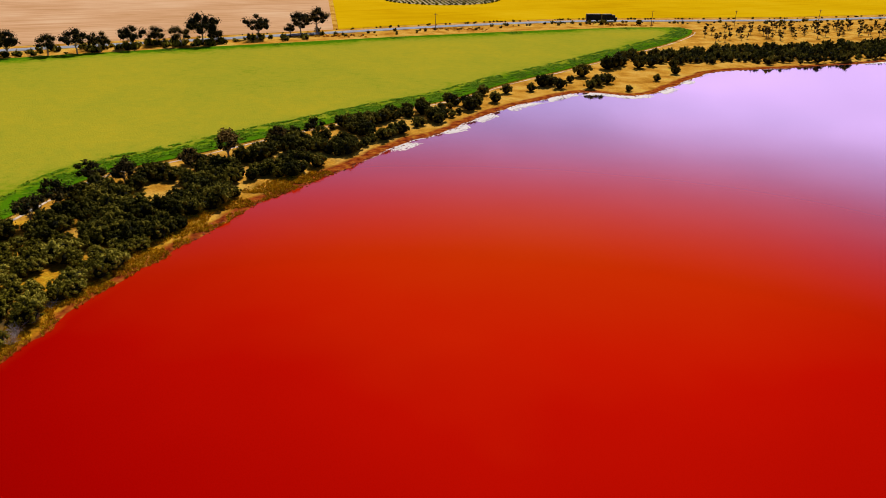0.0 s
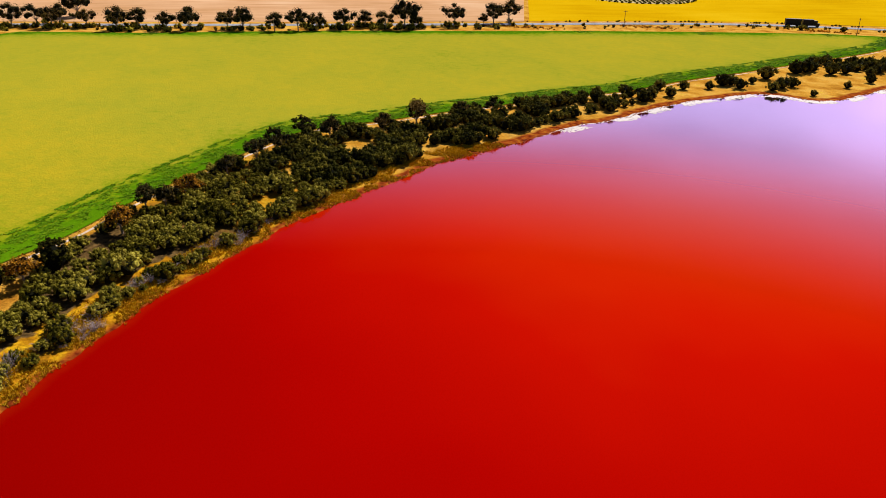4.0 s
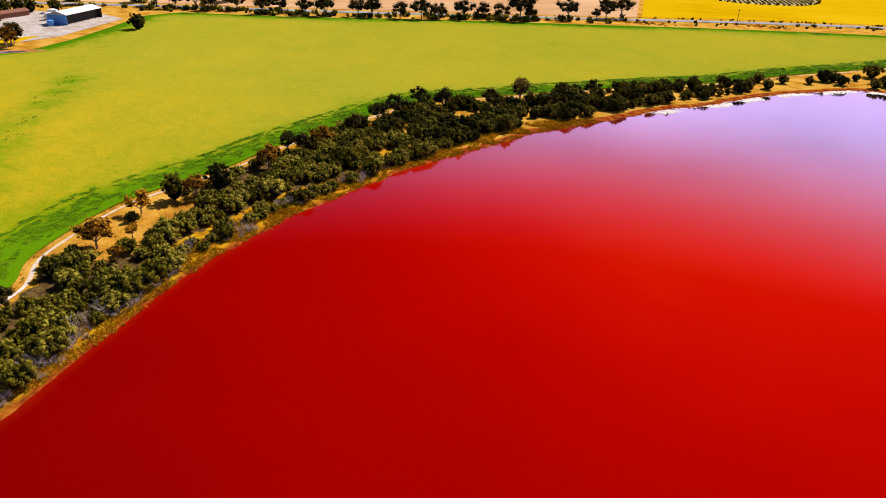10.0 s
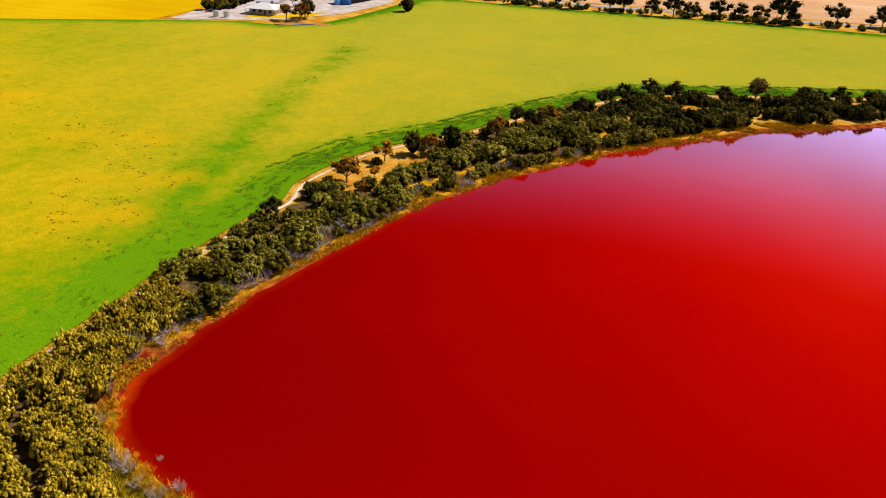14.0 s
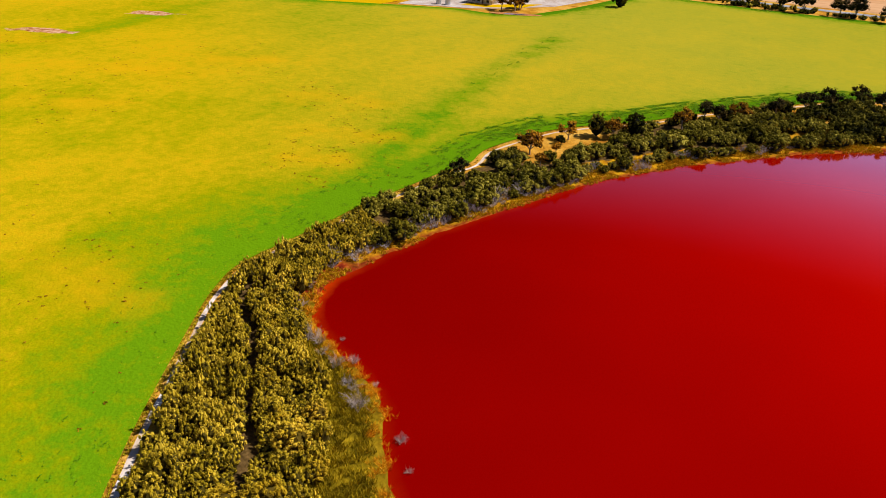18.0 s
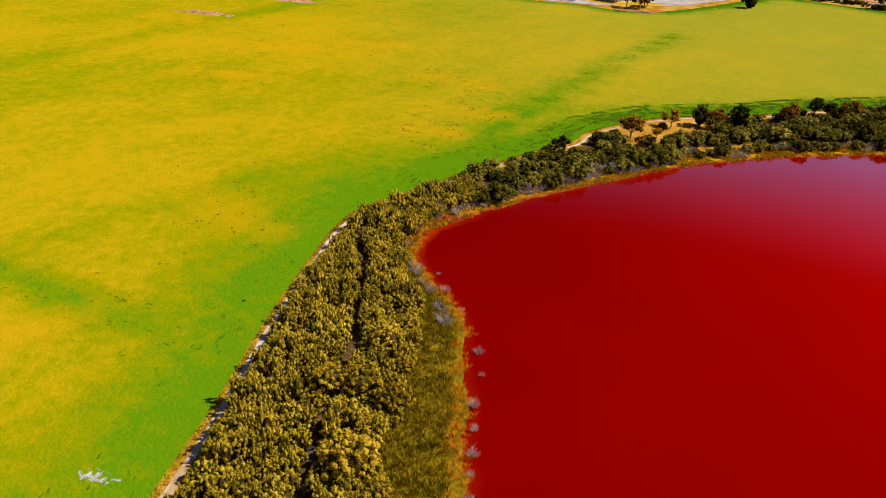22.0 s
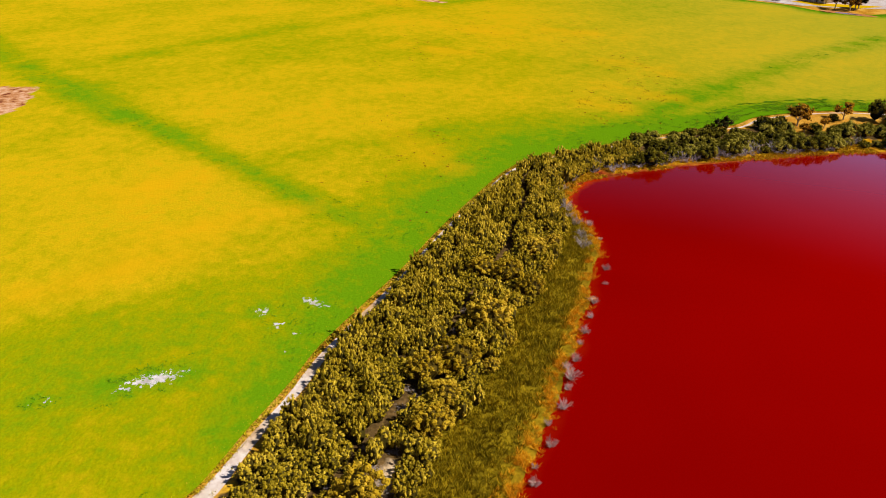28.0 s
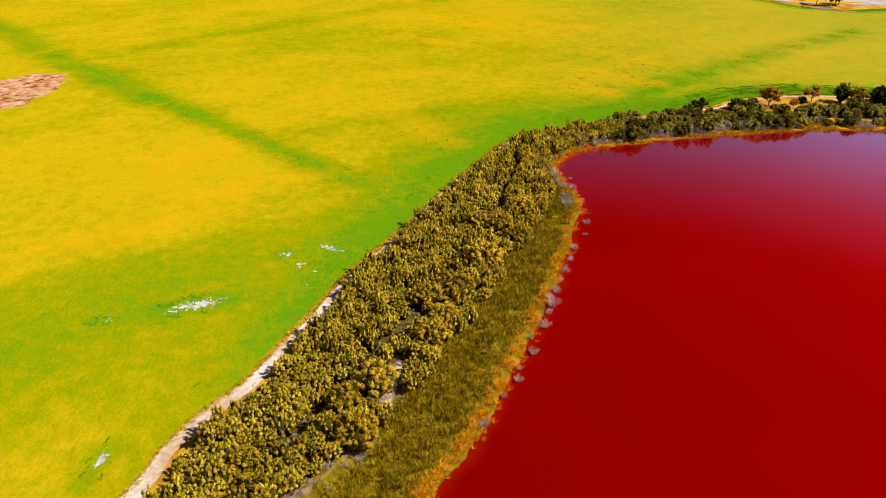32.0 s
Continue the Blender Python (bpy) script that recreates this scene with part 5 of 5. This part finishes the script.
base = 0.62
house = thing("farmhouse", -291, 156.5, base, 26.7, "low farmhouse with white hipped roof and shady verandah", "house")
part("wall", box(-7, -3.5, -0.3, 7, 4.5, 2.7), CREAM, house)
part("roof", hip_roof(16, 12.5, 2.9, 5.2), WHITE_ROOF, house)
for k in range(6):
    part("verandah_post", box(-7.6 + 3.0 * k, -6.2, -0.3, -7.48 + 3.0 * k, -6.08, 2.8), WHITE_ROOF, house)
for k in (-5, -1.8, 3.6):
    win = part("window", box(k, -3.56, 0.9, k + 1.5, -3.5, 2.1), GLASS, house)
    part("sill", box(k - 0.1, -3.66, 0.8, k + 1.6, -3.5, 0.9), WHITE_ROOF, win)
part("door", box(0.9, -3.56, -0.1, 1.85, -3.5, 2.0), TIMBER, house)
part("chimney", box(3.0, 0.6, 3.6, 3.8, 1.3, 6.0, 0.06), BRICK_RED, house)

annex = thing("farm_annex", -307, 170, base, 30, "farm outbuilding with pale lilac gable roof", "building")
part("wall", box(-6, -3.5, -0.3, 6, 3.5, 2.9), CREAM, annex)
v, f = prism([(-4.2, 2.85), (0, 4.6), (4.2, 2.85), (4.2, 2.97), (0, 4.74), (-4.2, 2.97)], -6.5, 6.5)
part("roof", (np.column_stack([v[:, 1], v[:, 0], v[:, 2]]), f[:, ::-1]), LILAC_ROOF, annex)
part("door", box(-1, -3.56, -0.1, 1.4, -3.5, 2.2), DARK_SHEET, annex)

arch = [(3.0 * np.cos(a), 1.4 + 1.6 * np.sin(a)) for a in np.linspace(0, np.pi, 9)]
hut = thing("barrel_shed", -324, 194, base, 75, "small white shed with rounded roof", "shed")
part("wall", box(-2.9, -4, -0.3, 2.9, 4, 1.5), CREAM, hut)
part("roof", prism([(-3.0, 1.35)] + arch[::-1] + [(3.0, 1.35)], -4.2, 4.2), WHITE_ROOF, hut)
part("door", box(-1.3, -4.26, -0.1, 1.3, -4.2, 1.9), DARK_SHEET, hut)

shed = thing("machinery_shed", -297, 221, base, 14.5, "long machinery shed with blue end wall and pale roof", "shed")
part("end_wall", prism([(-5, -0.3), (5, -0.3), (5, 4.6), (0, 6.0), (-5, 4.6)], -14, -13.85), BLUE_SHEET, shed, "blue sheet-metal gable end")
part("end_wall", prism([(-5, -0.3), (5, -0.3), (5, 4.6), (0, 6.0), (-5, 4.6)], 13.85, 14), DARK_SHEET, shed)
part("back_wall", box(-5, -13.85, -0.3, -4.85, 13.85, 4.6), BLUE_SHEET, shed)
# near-black sheet added inside the open bays, standing in for their shade
part("inner_wall", box(2.5, -13.85, -0.3, 2.6, 13.85, 4.9), DARK_SHEET, shed)
part("roof", prism([(-5.4, 4.5), (0, 6.02), (5.4, 4.5), (5.4, 4.62), (0, 6.16), (-5.4, 4.62)], -14.3, 14.3), WHITE_ROOF, shed)
for k in range(6):
    part("post", box(4.8, -13.6 + 5.4 * k, -0.3, 5.0, -13.4 + 5.4 * k, 4.55), DARK_SHEET, shed)


def drum(name, x, y, r, h, mat, label, category):
    t = thing(name, x, y, base - 0.1, 0, label, category)
    part("shell", tube([(0, 0, -0.1), (0, 0, h)], [r, r], 18), mat, t)
    part("lid", tube([(0, 0, h - 0.05), (0, 0, h + 0.25 * r)], [r * 1.04, 0.15], 18), mat, t)
    return t


drum("water_tank", -293.5, 203.5, 1.5, 2.6, BLUE_SHEET, "blue round water tank beside the machinery shed", "tank")
drum("grain_silo", -295, 131.5, 1.4, 3.0, STEEL, "small galvanised silo at the edge of the yard", "silo")
drum("grain_silo", -291.5, 135, 1.4, 2.6, STEEL, "small galvanised silo at the edge of the yard", "silo")
drum("rain_tank", -309, 216, 2.2, 3.2, WHITE_ROOF, "white round rainwater tank in the yard", "tank")
drum("rain_tank", -316, 224, 2.4, 3.4, WHITE_ROOF, "white round rainwater tank in the yard", "tank")
stable = thing("brick_stable", -330, 211, base, 92, "long low red-brown stable", "building")
part("wall", box(-9, -2.5, -0.3, 9, 2.5, 2.3), BRICK_RED, stable)
v, f = prism([(-3.0, 2.25), (0, 3.4), (3.0, 2.25), (3.0, 2.35), (0, 3.52), (-3.0, 2.35)], -9.3, 9.3)
part("roof", (np.column_stack([v[:, 1], v[:, 0], v[:, 2]]), f[:, ::-1]), BRICK_RED, stable)
mast = thing("radio_mast", -336, 190, base, 0, "thin white radio mast behind the farmhouse", "mast")
part("pole", tube([(0, 0, -0.3), (0, 0, 12)], [0.16, 0.09], 6), WHITE_ROOF, mast)
part("crossbar", box(-0.8, -0.04, 11.2, 0.8, 0.04, 11.3), WHITE_ROOF, mast)

YARD_TREES = [(-316, 139, 7, 2), (-312, 144, 7.5, 2), (-318, 148, 8, 2), (-313, 152, 7, 2), (-321, 158, 8, 2), (-324, 166, 8.5, 2), (-330, 174, 9, 2), (-334, 182, 9, 2), (-342, 190, 9, 2), (-345, 199, 9, 2),
              (-346, 208, 8, 2), (-342, 217, 8, 2), (-336, 228, 8, 2), (-326, 234, 8, 2), (-310, 141, 6, 2), (-314, 147, 7, 2), (-317, 154, 7.5, 2), (-322, 162, 8, 2), (-327, 170, 8.5, 2), (-332, 178, 8, 2), (-338, 186, 8.5, 2), (-343, 195, 9, 2), (-346, 204, 8, 2), (-350, 212, 8, 2), (-341, 224, 8, 2), (-269, 153, 7.5, 1), (-266.5, 162, 10, 0), (-263.5, 157.5, 9, 1), (-270, 166, 8, 0), (-302, 181, 6, 0)]
HEDGE = [(mesh_of("crown", *shrub_crown(3.8, 7.4, 24, 14, 0.35)), mesh_of("trunk", *stems(1.6, 7.0, 4, 0.16))) for k in range(2)]
for k, (x, yy, h, sort) in enumerate(YARD_TREES):
    if sort == 2:
        c, s = HEDGE[k % 2]
        plant("windbreak_tree", x, yy, 47 * k, h / 7.6, c, LEAF_DARK, s, BARK, "dense dark windbreak tree behind the homestead", "tree", "windbreak trees of the homestead")
    else:
        w, c = (GOLD if sort else GUMS)[k % 4]
        plant("yard_tree", x, yy, 61 * k, h / 5.0, c, LEAF_GUM, w, PALE_BARK, "open-crowned gum tree in the farmyard", "tree", "gum trees in the yard")
c, s = HEDGE[0]
plant("field_tree", -255.3, 218.4, 15, 1.15, c, LEAF_DARK, s, BARK, "lone dense dark tree in the crop field", "tree")

# ---- road: lorry, poles ----
truck = thing("truck_with_trailer", 93, 458.6, 0.75, 10, "long dark box truck towing a trailer on the country road", "truck")
part("trailer_box", box(-10, -1.25, 1.15, -1.2, 1.25, 4.3, 0.08), BLACK_PAINT, truck)
part("load_box", box(-0.3, -1.25, 1.15, 5.6, 1.25, 4.2, 0.08), BLACK_PAINT, truck)
part("chassis", box(-9.8, -0.5, 0.75, 8.2, 0.5, 1.15), DARK_SHEET, truck)
cab = part("cab", join(box(5.8, -1.2, 0.9, 7.8, 1.2, 3.6, 0.14), box(7.7, -1.05, 0.9, 9.2, 1.05, 2.2, 0.14)), BLACK_PAINT, truck)
part("windscreen", box(7.76, -1.0, 2.3, 7.83, 1.0, 3.2), GLASS, cab)
for x in (-9.0, -7.7, -3.0, 0.9, 2.2, 8.3):
    for sd in (-1.2, 0.9):
        part("wheel", tube([(x, sd, 0.5), (x, sd + 0.3, 0.5)], [0.5, 0.5], 12), RUBBER, truck)
for x, yy in ((222.8, 459.4), (118, 440.5), (-6, 413), (169, 449), (286, 478)):
    pole = thing("power_pole", x, yy, 0.4, 20, "weathered timber power pole on the verge", "pole", "power poles along the road")
    part("post", tube([(0, 0, -0.5), (0, 0, 9.0)], [0.17, 0.12], 7), TIMBER, pole)
    part("crossarm", box(-1.1, -0.07, 8.3, 1.1, 0.07, 8.45), TIMBER, pole)

# ---- orchard block beyond the road ----
orchard_ring = oval(-6, 575, 44, 46, 10, 36)
oq = scatter(12, -60, 520, 50, 630)
sheet("orchard_ground", oq[inside(oq, oval(-6, 575, 42, 44, 10))], 0.16, earth("orchard_soil", (0.30, 0.22, 0.08), (0.46, 0.36, 0.16), (0.55, 0.46, 0.24), 0.2), lambda q: inside(q, orchard_ring), "pale soil of a rounded orchard block", "orchard", None, [(orchard_ring, True)])
gx, gy = np.meshgrid(np.arange(-60, 60, 3.2), np.arange(-60, 60, 1.5))
t = radians(12)
q = np.column_stack([gx.ravel() * np.cos(t) - gy.ravel() * np.sin(t) - 6, gx.ravel() * np.sin(t) + gy.ravel() * np.cos(t) + 575])
q = q[inside(q, oval(-6, 575, 42, 44, 10))]
orch_t = [join(lump((0, 0, 0.6), (0.6, 0.6, 0.6), 0.3), leaves((0, 0, 0.6), (0.65, 0.65, 0.6), 6, 0.25)) for k in range(4)]
spread("orchard_rows", orch_t, [(p[0], p[1], 0.68, rng.uniform(0.6, 1.0), 1.0) for p in q], LEAF_GREEN_MANY, "rows of small green bushes in an orchard block", "orchard rows")
ring = oval(-6, 575, 45, 47, 10, 60)
spread("orchard_hedge", bush_t, [(p[0] + rng.normal() * 0.8, p[1] + rng.normal() * 0.8, 0.6, rng.uniform(0.6, 1.3), 1.0) for p in np.repeat(ring, 2, 0)], LEAF_DARK_MANY, "dark low hedge round the orchard block", "hedge")
